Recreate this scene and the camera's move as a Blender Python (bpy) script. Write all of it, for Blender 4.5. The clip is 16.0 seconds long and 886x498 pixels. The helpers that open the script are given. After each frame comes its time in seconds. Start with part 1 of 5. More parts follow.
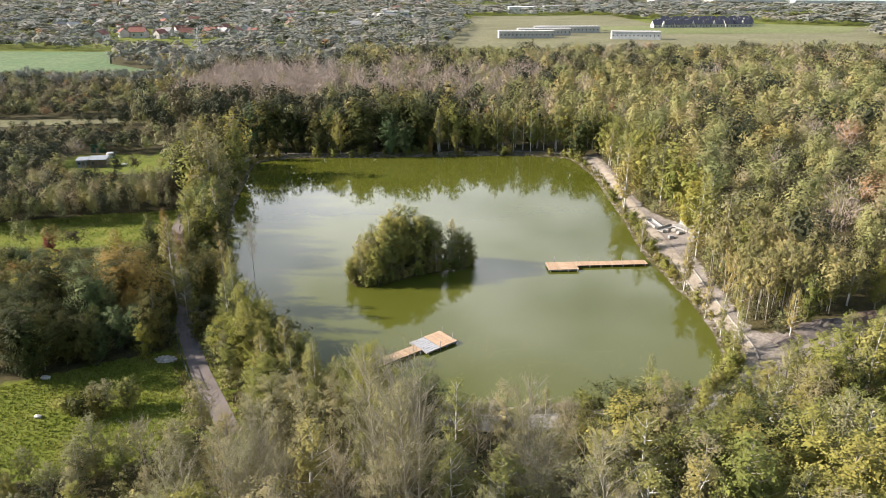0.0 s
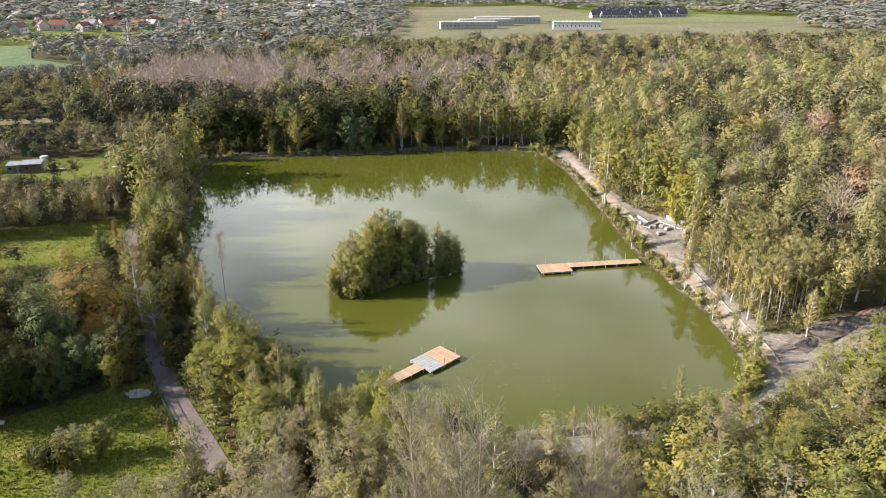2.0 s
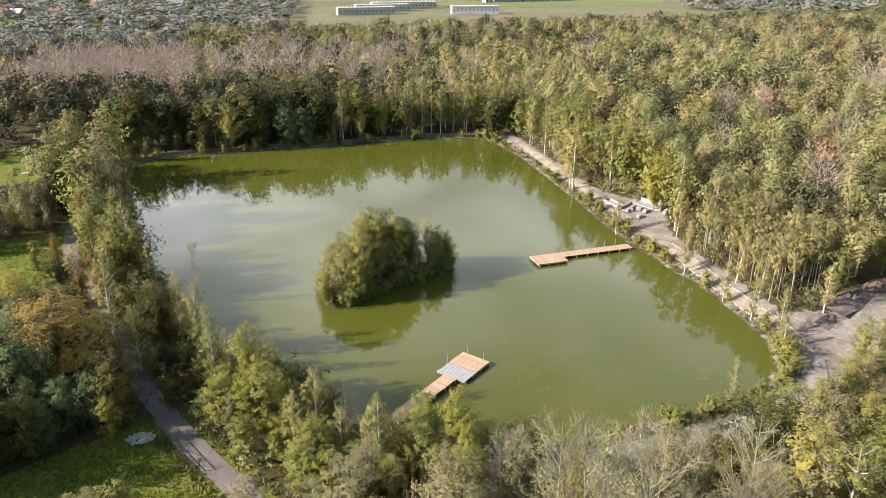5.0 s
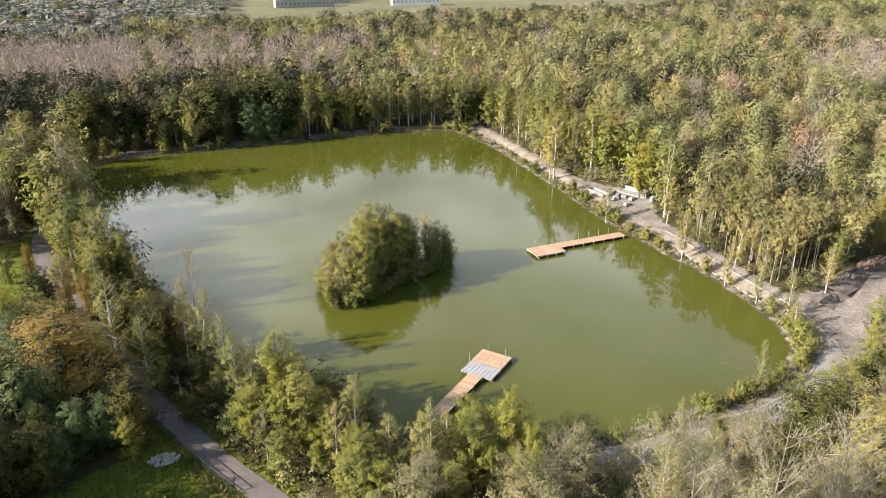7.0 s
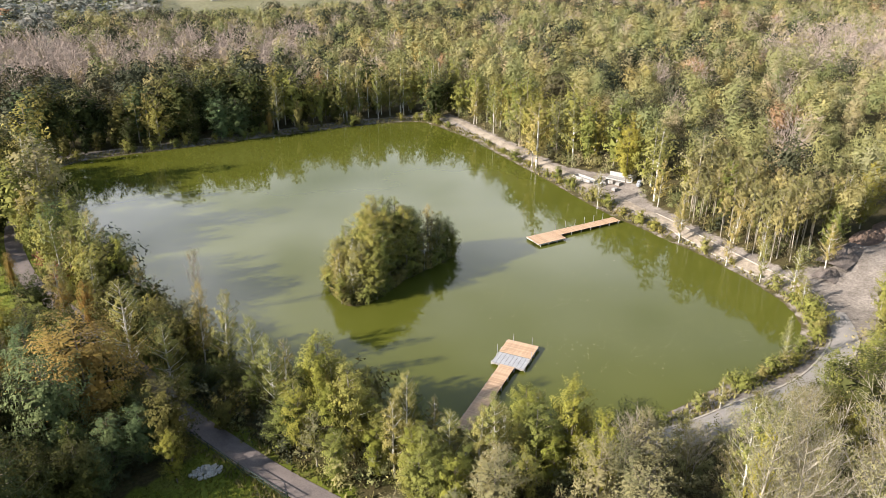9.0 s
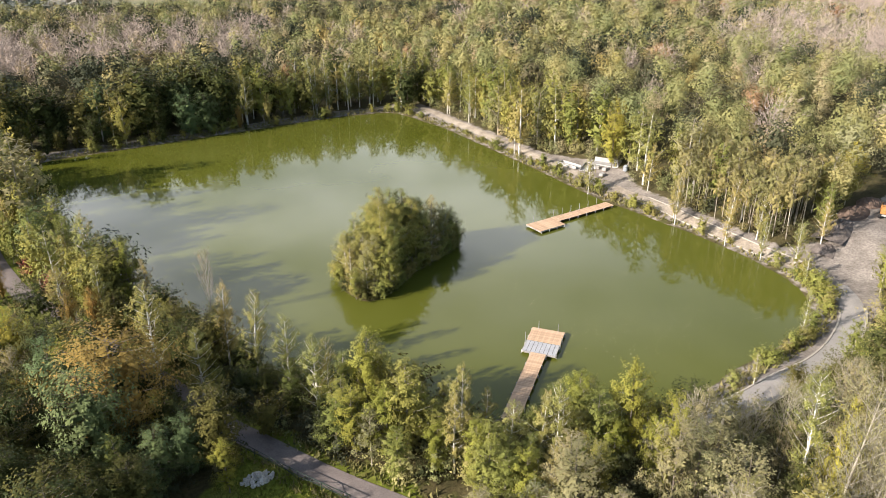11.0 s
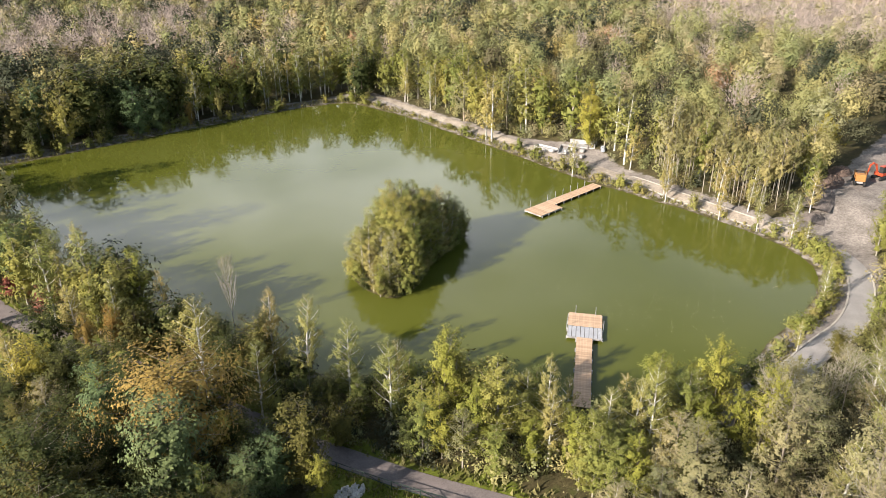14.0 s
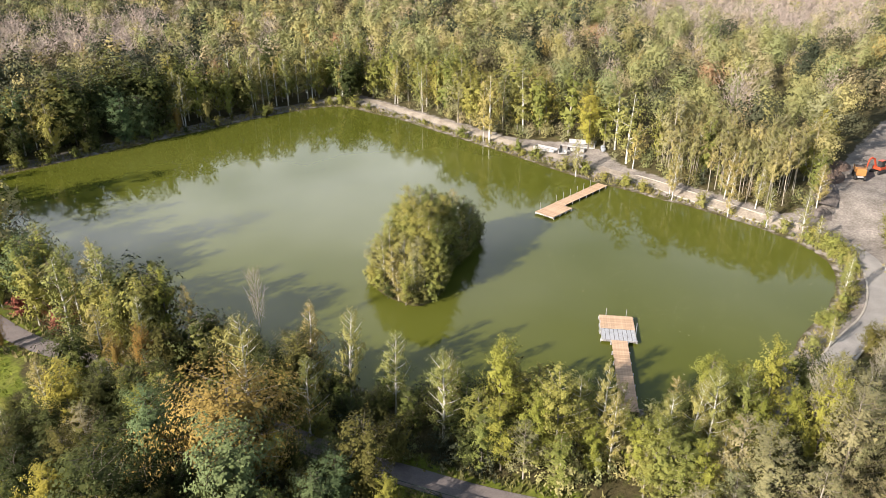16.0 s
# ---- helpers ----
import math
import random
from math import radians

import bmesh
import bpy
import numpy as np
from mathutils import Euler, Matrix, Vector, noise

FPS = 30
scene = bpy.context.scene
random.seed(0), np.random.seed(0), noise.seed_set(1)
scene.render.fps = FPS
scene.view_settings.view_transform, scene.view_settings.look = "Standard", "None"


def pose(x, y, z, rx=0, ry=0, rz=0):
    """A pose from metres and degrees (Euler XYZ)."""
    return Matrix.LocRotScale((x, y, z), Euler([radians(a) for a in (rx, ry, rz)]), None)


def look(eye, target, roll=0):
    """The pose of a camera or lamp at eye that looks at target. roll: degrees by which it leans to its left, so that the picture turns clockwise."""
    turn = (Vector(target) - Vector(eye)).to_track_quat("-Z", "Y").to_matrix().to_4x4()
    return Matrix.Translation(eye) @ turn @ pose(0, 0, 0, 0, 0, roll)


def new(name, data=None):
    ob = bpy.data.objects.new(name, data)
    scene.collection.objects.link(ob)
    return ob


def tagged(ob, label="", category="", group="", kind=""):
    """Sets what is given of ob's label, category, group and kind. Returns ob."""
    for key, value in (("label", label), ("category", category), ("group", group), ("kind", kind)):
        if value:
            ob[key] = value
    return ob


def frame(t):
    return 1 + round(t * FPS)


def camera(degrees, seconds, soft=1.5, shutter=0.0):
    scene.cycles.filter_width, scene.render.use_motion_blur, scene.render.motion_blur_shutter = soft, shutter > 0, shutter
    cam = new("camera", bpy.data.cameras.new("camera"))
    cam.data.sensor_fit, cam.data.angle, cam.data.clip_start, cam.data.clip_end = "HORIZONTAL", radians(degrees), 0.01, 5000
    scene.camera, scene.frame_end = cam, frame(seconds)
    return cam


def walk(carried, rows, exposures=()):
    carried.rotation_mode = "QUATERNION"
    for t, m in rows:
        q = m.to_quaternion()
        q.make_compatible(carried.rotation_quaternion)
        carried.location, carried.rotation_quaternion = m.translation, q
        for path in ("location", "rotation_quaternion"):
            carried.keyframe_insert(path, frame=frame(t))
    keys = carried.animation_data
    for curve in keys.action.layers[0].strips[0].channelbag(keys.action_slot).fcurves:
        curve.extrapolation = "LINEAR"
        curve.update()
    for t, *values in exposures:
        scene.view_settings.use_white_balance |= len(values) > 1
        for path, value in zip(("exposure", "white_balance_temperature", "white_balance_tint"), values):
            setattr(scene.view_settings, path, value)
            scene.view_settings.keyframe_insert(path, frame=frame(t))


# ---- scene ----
cam = camera(63.1, 16.0, 0.8)
METRES, EYE, TILT, LEAN, TURN = 100.0, 59.0, -21.0, 0.0, 0.0
EXPOSURE = 1.22
ROWS = [
    (0.0, 0.0, 0.0, 0.0, 0.0, 0.0, 0.0),
    (0.5, -0.0216, 0.0273, 0.0082, -0.63, -0.11, 0.22),
    (1.0, -0.0447, 0.0529, 0.0152, -1.92, -0.3, 0.67),
    (1.5, -0.0698, 0.0777, 0.0216, -3.43, -0.49, 1.21),
    (2.0, -0.0966, 0.1015, 0.0274, -4.98, -0.7, 1.75),
    (2.5, -0.1246, 0.1248, 0.0331, -6.47, -0.92, 2.3),
    (3.0, -0.1546, 0.1476, 0.0379, -7.99, -1.13, 2.85),
    (3.5, -0.1853, 0.1684, 0.0425, -9.48, -1.39, 3.4),
    (4.0, -0.2166, 0.1877, 0.0462, -10.96, -1.65, 3.94),
    (6.5, -0.3496, 0.2654, 0.0664, -17.58, -3.02, 6.4),
    (7.0, -0.3756, 0.2806, 0.0698, -18.86, -3.3, 6.88),
    (7.5, -0.4019, 0.2958, 0.0735, -20.15, -3.61, 7.38),
    (8.0, -0.4286, 0.311, 0.0771, -21.44, -3.93, 7.86),
    (8.5, -0.4551, 0.3262, 0.0807, -22.72, -4.26, 8.33),
    (9.0, -0.4812, 0.341, 0.0841, -24.02, -4.62, 8.81),
    (11.5, -0.6051, 0.4236, 0.1067, -30.48, -6.53, 11.01),
    (12.0, -0.628, 0.4424, 0.1124, -31.82, -6.93, 11.44),
    (12.5, -0.6506, 0.4621, 0.1189, -33.13, -7.36, 11.86),
    (13.0, -0.6727, 0.4822, 0.1254, -34.48, -7.82, 12.29),
    (13.5, -0.6942, 0.5033, 0.1324, -35.84, -8.27, 12.72),
    (14.0, -0.7154, 0.5245, 0.1404, -37.19, -8.75, 13.13),
    (14.5, -0.7361, 0.5465, 0.1494, -38.43, -9.17, 13.52),
    (15.0, -0.7533, 0.5661, 0.1584, -39.26, -9.33, 13.82),
    (15.5, -0.7651, 0.5812, 0.1649, -39.89, -9.47, 14.03),
    (16.0, -0.7746, 0.5933, 0.1698, -40.46, -9.59, 14.18),
]
walk(cam, [(t, pose(0, 0, EYE, TILT, LEAN, TURN) @ pose(METRES * x, METRES * y, METRES * z, 90 + pitch, roll, yaw)) for t, x, y, z, yaw, pitch, roll in ROWS],
     [(0.0, EXPOSURE), (16.0, EXPOSURE)])

# ---- sky and sun ----
SUN_AZIMUTH, SUN_ELEVATION = 273.0, 25.0   # degrees, clockwise from +y
world = bpy.data.worlds.new("sky")
scene.world = world
world.use_nodes = True
wn, wl = world.node_tree.nodes, world.node_tree.links
sky = wn.new("ShaderNodeTexSky")
sky.sky_type, sky.sun_disc = "NISHITA", False
sky.sun_elevation, sky.sun_rotation = radians(SUN_ELEVATION), radians(SUN_AZIMUTH)
sky.air_density, sky.dust_density, sky.ozone_density = 1.2, 0.7, 1.5
coord = wn.new("ShaderNodeTexCoord")
stretch = wn.new("ShaderNodeMapping")
stretch.inputs["Scale"].default_value = (1.6, 1.6, 4.0)
cloud = wn.new("ShaderNodeTexNoise")
cloud.inputs["Scale"].default_value, cloud.inputs["Detail"].default_value = 2.2, 5.0
ramp = wn.new("ShaderNodeValToRGB")
ramp.color_ramp.elements[0].position, ramp.color_ramp.elements[1].position = 0.22, 0.74
white = wn.new("ShaderNodeMix")
white.data_type = "RGBA"
white.inputs["B"].default_value = (25.2, 25.4, 26.2, 1)
# the clouds lie thick low in the north and thin out overhead and towards the other sides
sep = wn.new("ShaderNodeSeparateXYZ")
aside = wn.new("ShaderNodeMath")
aside.operation = "ABSOLUTE"
slant = wn.new("ShaderNodeMath")
slant.operation, slant.inputs[1].default_value = "MULTIPLY_ADD", 0.30
# unseen southern sky kept clear of cloud, so shaded sides get less fill
behind = wn.new("ShaderNodeMath")
behind.operation, behind.inputs[1].default_value = "MINIMUM", 0.0
south = wn.new("ShaderNodeMath")
south.operation, south.inputs[1].default_value = "MULTIPLY_ADD", -0.9
thin = wn.new("ShaderNodeMapRange")
thin.inputs["From Min"].default_value, thin.inputs["From Max"].default_value = 0.46, 0.80
thin.inputs["To Min"].default_value, thin.inputs["To Max"].default_value = 1.0, 0.05
cover = wn.new("ShaderNodeMath")
cover.operation = "MULTIPLY"
wl.new(coord.outputs["Generated"], stretch.inputs["Vector"])
wl.new(stretch.outputs["Vector"], cloud.inputs["Vector"])
wl.new(cloud.outputs["Fac"], ramp.inputs["Fac"])
wl.new(coord.outputs["Generated"], sep.inputs["Vector"])
wl.new(sep.outputs["X"], aside.inputs[0])
wl.new(aside.outputs["Value"], slant.inputs[0])
wl.new(sep.outputs["Z"], slant.inputs[2])
wl.new(sep.outputs["Y"], behind.inputs[0])
wl.new(behind.outputs["Value"], south.inputs[0])
wl.new(slant.outputs["Value"], south.inputs[2])
wl.new(south.outputs["Value"], thin.inputs["Value"])
wl.new(ramp.outputs["Color"], cover.inputs[0])
wl.new(thin.outputs["Result"], cover.inputs[1])
wl.new(cover.outputs["Value"], white.inputs["Factor"])
wl.new(sky.outputs["Color"], white.inputs["A"])
wl.new(white.outputs["Result"], wn["Background"].inputs["Color"])
wn["Background"].inputs["Strength"].default_value = 0.061

sun = new("sun", bpy.data.lights.new("sun", "SUN"))
sun.data.energy, sun.data.angle, sun.data.color = 5.0, radians(0.8), (1.0, 0.895, 0.80)
a, e = radians(SUN_AZIMUTH), radians(SUN_ELEVATION)
sun.matrix_world = look((0, 0, 0), (-math.sin(a) * math.cos(e), -math.cos(a) * math.cos(e), -math.sin(e)))


# ---- materials ----
def shader(name, rough=0.85, spec=0.3, metal=0.0):
    m = bpy.data.materials.new(name)
    m.use_nodes = True
    p = m.node_tree.nodes["Principled BSDF"]
    p.inputs["Roughness"].default_value, p.inputs["Specular IOR Level"].default_value, p.inputs["Metallic"].default_value = rough, spec, metal
    return m, m.node_tree.nodes, m.node_tree.links, p


def noise_node(n, l, scale, detail=4.0, rough=0.55, stretch=None):
    c = n.new("ShaderNodeTexCoord")
    t = n.new("ShaderNodeTexNoise")
    t.inputs["Scale"].default_value, t.inputs["Detail"].default_value, t.inputs["Roughness"].default_value = scale, detail, rough
    if stretch:
        mp = n.new("ShaderNodeMapping")
        mp.inputs["Scale"].default_value = stretch
        l.new(c.outputs["Object"], mp.inputs["Vector"])
        l.new(mp.outputs["Vector"], t.inputs["Vector"])
    else:
        l.new(c.outputs["Object"], t.inputs["Vector"])
    return t.outputs["Fac"]


def ramp_node(n, l, fac, stops):
    r = n.new("ShaderNodeValToRGB")
    while len(r.color_ramp.elements) < len(stops):
        r.color_ramp.elements.new(0.5)
    for el, (pos, col) in zip(r.color_ramp.elements, stops):
        el.position, el.color = pos, (*col, 1)
    l.new(fac, r.inputs["Fac"])
    return r.outputs["Color"]


def mix_node(n, l, fac, a, b, blend="MIX"):
    m = n.new("ShaderNodeMix")
    m.data_type, m.blend_type = "RGBA", blend
    for sock, v in (("Factor", fac), ("A", a), ("B", b)):
        if isinstance(v, (int, float)):
            m.inputs[sock].default_value = v
        elif isinstance(v, tuple):
            m.inputs[sock].default_value = (*v, 1)
        else:
            l.new(v, m.inputs[sock])
    return m.outputs["Result"]


def bump(n, l, p, height, strength=0.4, distance=0.05):
    b = n.new("ShaderNodeBump")
    b.inputs["Strength"].default_value, b.inputs["Distance"].default_value = strength, distance
    l.new(height, b.inputs["Height"])
    l.new(b.outputs["Normal"], p.inputs["Normal"])


def plain(name, a, b, scale=2.0, rough=0.85, spec=0.3, relief=0.3, metal=0.0, fine=6.0):
    """Two colours mixed by coarse and fine noise."""
    m, n, l, p = shader(name, rough, spec, metal)
    big = ramp_node(n, l, noise_node(n, l, scale), [(0.3, a), (0.7, b)])
    small = noise_node(n, l, scale * fine, 3)
    grain = ramp_node(n, l, small, [(0.3, (0.72, 0.72, 0.72)), (0.7, (1.15, 1.15, 1.15))])
    l.new(mix_node(n, l, 1.0, big, grain, "MULTIPLY"), p.inputs["Base Color"])
    if relief:
        bump(n, l, p, small, relief, 0.03)
    return m


def foliage(name, stops, through_light=0.09, spread=0.16, tone=None):
    """Leaves: hue by tree (object or stored tone), lightness by leaf."""
    m, n, l, p = shader(name, 0.65, 0.08)
    if tone:
        at = n.new("ShaderNodeAttribute")
        at.attribute_name = tone
        fac = at.outputs["Fac"]
    else:
        fac = n.new("ShaderNodeObjectInfo").outputs["Random"]
    col = ramp_node(n, l, fac, stops)
    g = n.new("ShaderNodeNewGeometry").outputs["Random Per Island"]
    var = ramp_node(n, l, g, [(0.0, (1 - spread, 1 - spread, 1 - spread)), (0.55, (1, 1, 1)), (1.0, (1 + spread, 1 + 0.8 * spread, 1 + 0.2 * spread))])
    col = mix_node(n, l, 1.0, col, var, "MULTIPLY")
    l.new(col, p.inputs["Base Color"])
    tr = n.new("ShaderNodeBsdfTranslucent")
    l.new(col, tr.inputs["Color"])
    ms = n.new("ShaderNodeMixShader")
    ms.inputs["Fac"].default_value = through_light
    l.new(p.outputs["BSDF"], ms.inputs[1])
    l.new(tr.outputs["BSDF"], ms.inputs[2])
    l.new(ms.outputs["Shader"], n["Material Output"].inputs["Surface"])
    return m


LEAVES = {
    "birch": [(0.0, (0.195, 0.205, 0.064)), (0.5, (0.252, 0.236, 0.078)), (1.0, (0.310, 0.250, 0.090))],
    "aspen": [(0.0, (0.150, 0.170, 0.046)), (0.5, (0.208, 0.212, 0.054)), (1.0, (0.270, 0.240, 0.064))],
    "pole": [(0.0, (0.235, 0.225, 0.095)), (0.5, (0.285, 0.255, 0.105)), (1.0, (0.330, 0.275, 0.115))],
    "oak": [(0.0, (0.040, 0.051, 0.016)), (0.5, (0.060, 0.068, 0.020)), (1.0, (0.112, 0.100, 0.028))],
    "robinia": [(0.0, (0.095, 0.138, 0.060)), (1.0, (0.135, 0.162, 0.066))],
    "yellow": [(0.0, (0.270, 0.250, 0.048)), (1.0, (0.330, 0.265, 0.050))],
    "lime": [(0.0, (0.190, 0.205, 0.040)), (1.0, (0.235, 0.225, 0.044))],
    "orange": [(0.0, (0.26, 0.185, 0.055)), (1.0, (0.30, 0.178, 0.050))],
    "red": [(0.0, (0.250, 0.080, 0.060)), (1.0, (0.220, 0.090, 0.060))],
    "willow": [(0.0, (0.180, 0.182, 0.088)), (0.5, (0.220, 0.205, 0.102)), (1.0, (0.255, 0.218, 0.115))],
    "bare": [(0.0, (0.320, 0.275, 0.230)), (1.0, (0.380, 0.325, 0.270))],
    # greyed and paled with distance: haze put into the leaf colour
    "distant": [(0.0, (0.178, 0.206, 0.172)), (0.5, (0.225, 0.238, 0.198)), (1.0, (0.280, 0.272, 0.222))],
}
LEAF = {k: foliage("leaves_" + k, v) for k, v in LEAVES.items()}
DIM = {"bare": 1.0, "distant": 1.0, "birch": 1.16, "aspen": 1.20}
# woods: extra blue puts haze into the leaf colour; undergrowth shares it
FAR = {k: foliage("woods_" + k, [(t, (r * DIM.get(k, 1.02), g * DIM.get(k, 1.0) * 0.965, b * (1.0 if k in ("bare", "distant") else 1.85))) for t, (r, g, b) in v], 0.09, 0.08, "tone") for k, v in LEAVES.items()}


def bark(name, a, b, ring=False):
    m, n, l, p = shader(name, 0.8, 0.2)
    f = noise_node(n, l, 1.0, 3, 0.6, (6, 6, 2.5) if ring else (5, 5, 1))
    l.new(ramp_node(n, l, f, [(0.36, b), (0.48, a)] if ring else [(0.3, b), (0.7, a)]), p.inputs["Base Color"])
    return m


BIRCH_BARK = bark("birch_bark", (0.62, 0.60, 0.55), (0.10, 0.09, 0.08), True)
GREY_BARK = bark("grey_bark", (0.26, 0.22, 0.17), (0.10, 0.085, 0.07))
PALE_BARK = bark("pale_bark", (0.42, 0.38, 0.31), (0.24, 0.21, 0.17))


def ground_material():
    m, n, l, p = shader("ground_cover", 0.95, 0.15)
    def att(name):
        at = n.new("ShaderNodeAttribute")
        at.attribute_name = name
        return at.outputs["Fac"]
    def edge(mask, scale):
        # a ragged edge: mask + noise, thresholded
        s = n.new("ShaderNodeMath"); s.operation = "ADD"
        l.new(mask, s.inputs[0]); l.new(noise_node(n, l, scale, 5), s.inputs[1])
        return ramp_node(n, l, s.outputs[0], [(0.78, (0, 0, 0)), (0.98, (1, 1, 1))])
    fine = noise_node(n, l, 2.5, 6, 0.65)
    floor = ramp_node(n, l, noise_node(n, l, 0.35, 5), [(0.3, (0.045, 0.045, 0.018)), (0.55, (0.085, 0.07, 0.032)), (0.75, (0.07, 0.085, 0.02))])
    grass = ramp_node(n, l, noise_node(n, l, 0.22, 6, 0.62), [(0.28, (0.095, 0.120, 0.016)), (0.5, (0.145, 0.172, 0.024)), (0.72, (0.205, 0.205, 0.050))])
    sand = ramp_node(n, l, noise_node(n, l, 0.3, 6, 0.6), [(0.3, (0.165, 0.145, 0.125)), (0.5, (0.245, 0.216, 0.188)), (0.7, (0.325, 0.288, 0.252))])
    col = mix_node(n, l, edge(att("grass"), 0.5), floor, grass)
    col = mix_node(n, l, edge(att("sand"), 0.6), col, sand)
    grain = ramp_node(n, l, fine, [(0.3, (0.6, 0.6, 0.6)), (0.7, (1.25, 1.25, 1.25))])
    l.new(mix_node(n, l, 1.0, col, grain, "MULTIPLY"), p.inputs["Base Color"])
    bump(n, l, p, fine, 0.8, 0.12)
    return m


def water_material():
    m, n, l, p = shader("pond_water", 0.04, 0.5)
    p.inputs["IOR"].default_value = 1.33
    body = ramp_node(n, l, noise_node(n, l, 0.03, 3), [(0.35, (0.074, 0.083, 0.011)), (0.65, (0.090, 0.098, 0.017))])
    l.new(body, p.inputs["Base Color"])
    bump(n, l, p, noise_node(n, l, 0.9, 4, 0.5), 0.06, 0.05)
    return m


GROUND = ground_material()
WATER = water_material()
ASPHALT = plain("asphalt", (0.165, 0.140, 0.130), (0.24, 0.205, 0.190), 0.5, 0.9, 0.3, 0.2, fine=14)
NEW_PATH = plain("fine_gravel_path", (0.25, 0.235, 0.22), (0.33, 0.31, 0.285), 0.4, 0.9, 0.2, 0.1, fine=60)
DIRT_TRACK = plain("dirt_track", (0.24, 0.20, 0.155), (0.40, 0.35, 0.285), 0.5, 0.95, 0.15, 0.4)
KERB = plain("kerb_concrete", (0.36, 0.33, 0.28), (0.46, 0.42, 0.36), 3.0, 0.9)
CONCRETE = plain("concrete", (0.30, 0.29, 0.28), (0.42, 0.41, 0.39), 1.5, 0.85)
STEEL = plain("galvanised_steel", (0.42, 0.43, 0.44), (0.55, 0.56, 0.57), 4.0, 0.45, 0.5, 0.1, 0.6)
DARK_TIMBER = plain("dark_timber", (0.05, 0.04, 0.03), (0.10, 0.075, 0.05), 3.0, 0.85)
FIELD_GREEN = plain("winter_crop", (0.12, 0.18, 0.085), (0.16, 0.21, 0.105), 0.02, 0.95, 0.1, 0.0, fine=20)
FIELD_OLIVE = plain("meadow", (0.16, 0.185, 0.075), (0.21, 0.225, 0.10), 0.015, 0.95, 0.1, 0.0, fine=20)
FIELD_STRAW = plain("dry_meadow", (0.16, 0.16, 0.085), (0.225, 0.21, 0.125), 0.02, 0.95, 0.1, 0.0, fine=20)


def board_material(name, a, b):
    m, n, l, p = shader(name, 0.7, 0.25)
    r = n.new("ShaderNodeObjectInfo").outputs["Random"]
    col = ramp_node(n, l, r, [(0.0, a), (1.0, b)])
    g = ramp_node(n, l, noise_node(n, l, 3.0, 4, 0.6, (1, 8, 8)), [(0.3, (0.8, 0.8, 0.8)), (0.7, (1.12, 1.12, 1.12))])
    l.new(mix_node(n, l, 1.0, col, g, "MULTIPLY"), p.inputs["Base Color"])
    return m


DECK = board_material("larch_boards", (0.41, 0.275, 0.175), (0.55, 0.39, 0.26))


# ---- mesh helpers ----
def mesh_of(name, v, f, mats, smooth=False, **attributes):
    """A mesh from numpy vertices (n,3) and faces (m,3 or 4)."""
    me = bpy.data.meshes.new(name)
    v, f = np.asarray(v, np.float32), np.asarray(f, np.int32)
    k = f.shape[1]
    me.vertices.add(len(v)); me.loops.add(f.size); me.polygons.add(len(f))
    me.vertices.foreach_set("co", v.ravel())
    me.loops.foreach_set("vertex_index", f.ravel())
    me.polygons.foreach_set("loop_start", np.arange(0, f.size, k, dtype=np.int32))
    me.polygons.foreach_set("use_smooth", np.full(len(f), smooth))
    for key, values in attributes.items():
        me.attributes.new(key, "FLOAT", "POINT").data.foreach_set("value", np.asarray(values, np.float32))
    for m in mats if isinstance(mats, (list, tuple)) else [mats]:
        me.materials.append(m)
    me.update(calc_edges=True)
    return me


def under(name, me, parent, label="", m=None):
    ob = new(name, me)
    ob.parent = parent
    if m is not None:
        ob.matrix_basis = m
    return tagged(ob, label)


def part(name, bm, material, parent, label="", m=None):
    me = bpy.data.meshes.new(name)
    bm.to_mesh(me)
    bm.free()
    me.materials.append(material)
    return under(name, me, parent, label, m)


def box(bm, cx, cy, cz, sx, sy, sz, rz=0.0, bevel=0.0):
    """A box of full sizes s about its centre c."""
    b = bmesh.new()
    bmesh.ops.create_cube(b, size=1.0, matrix=Matrix.Diagonal((sx, sy, sz, 1)))
    if bevel:
        bmesh.ops.bevel(b, geom=b.edges[:], offset=bevel, segments=1, affect="EDGES")
    b.transform(pose(cx, cy, cz, 0, 0, rz))
    tmp = bpy.data.meshes.new("tmp")
    b.to_mesh(tmp); b.free()
    bm.from_mesh(tmp)
    bpy.data.meshes.remove(tmp)
    return bm


def tube(points, radii, sides=6):
    """Vertices and quads of a tapered tube along points."""
    pts = np.asarray(points, float)
    v, f = [], []
    for i, (p, r) in enumerate(zip(pts, radii)):
        d = pts[min(i + 1, len(pts) - 1)] - pts[max(i - 1, 0)]
        d /= np.linalg.norm(d) + 1e-9
        s = np.cross(d, (1, 0, 0) if abs(d[0]) < 0.8 else (0, 1, 0)); s /= np.linalg.norm(s)
        w = np.cross(d, s)
        for k in range(sides):
            an = 2 * math.pi * k / sides
            v.append(p + r * (math.cos(an) * s + math.sin(an) * w))
        if i:
            o = (i - 1) * sides
            f += [(o + k, o + (k + 1) % sides, o + sides + (k + 1) % sides, o + sides + k) for k in range(sides)]
    return np.array(v), np.array(f)


def join(pieces):
    v, f, o = [], [], 0
    for a, b in pieces:
        v.append(a); f.append(b + o); o += len(a)
    return np.concatenate(v), np.concatenate(f)


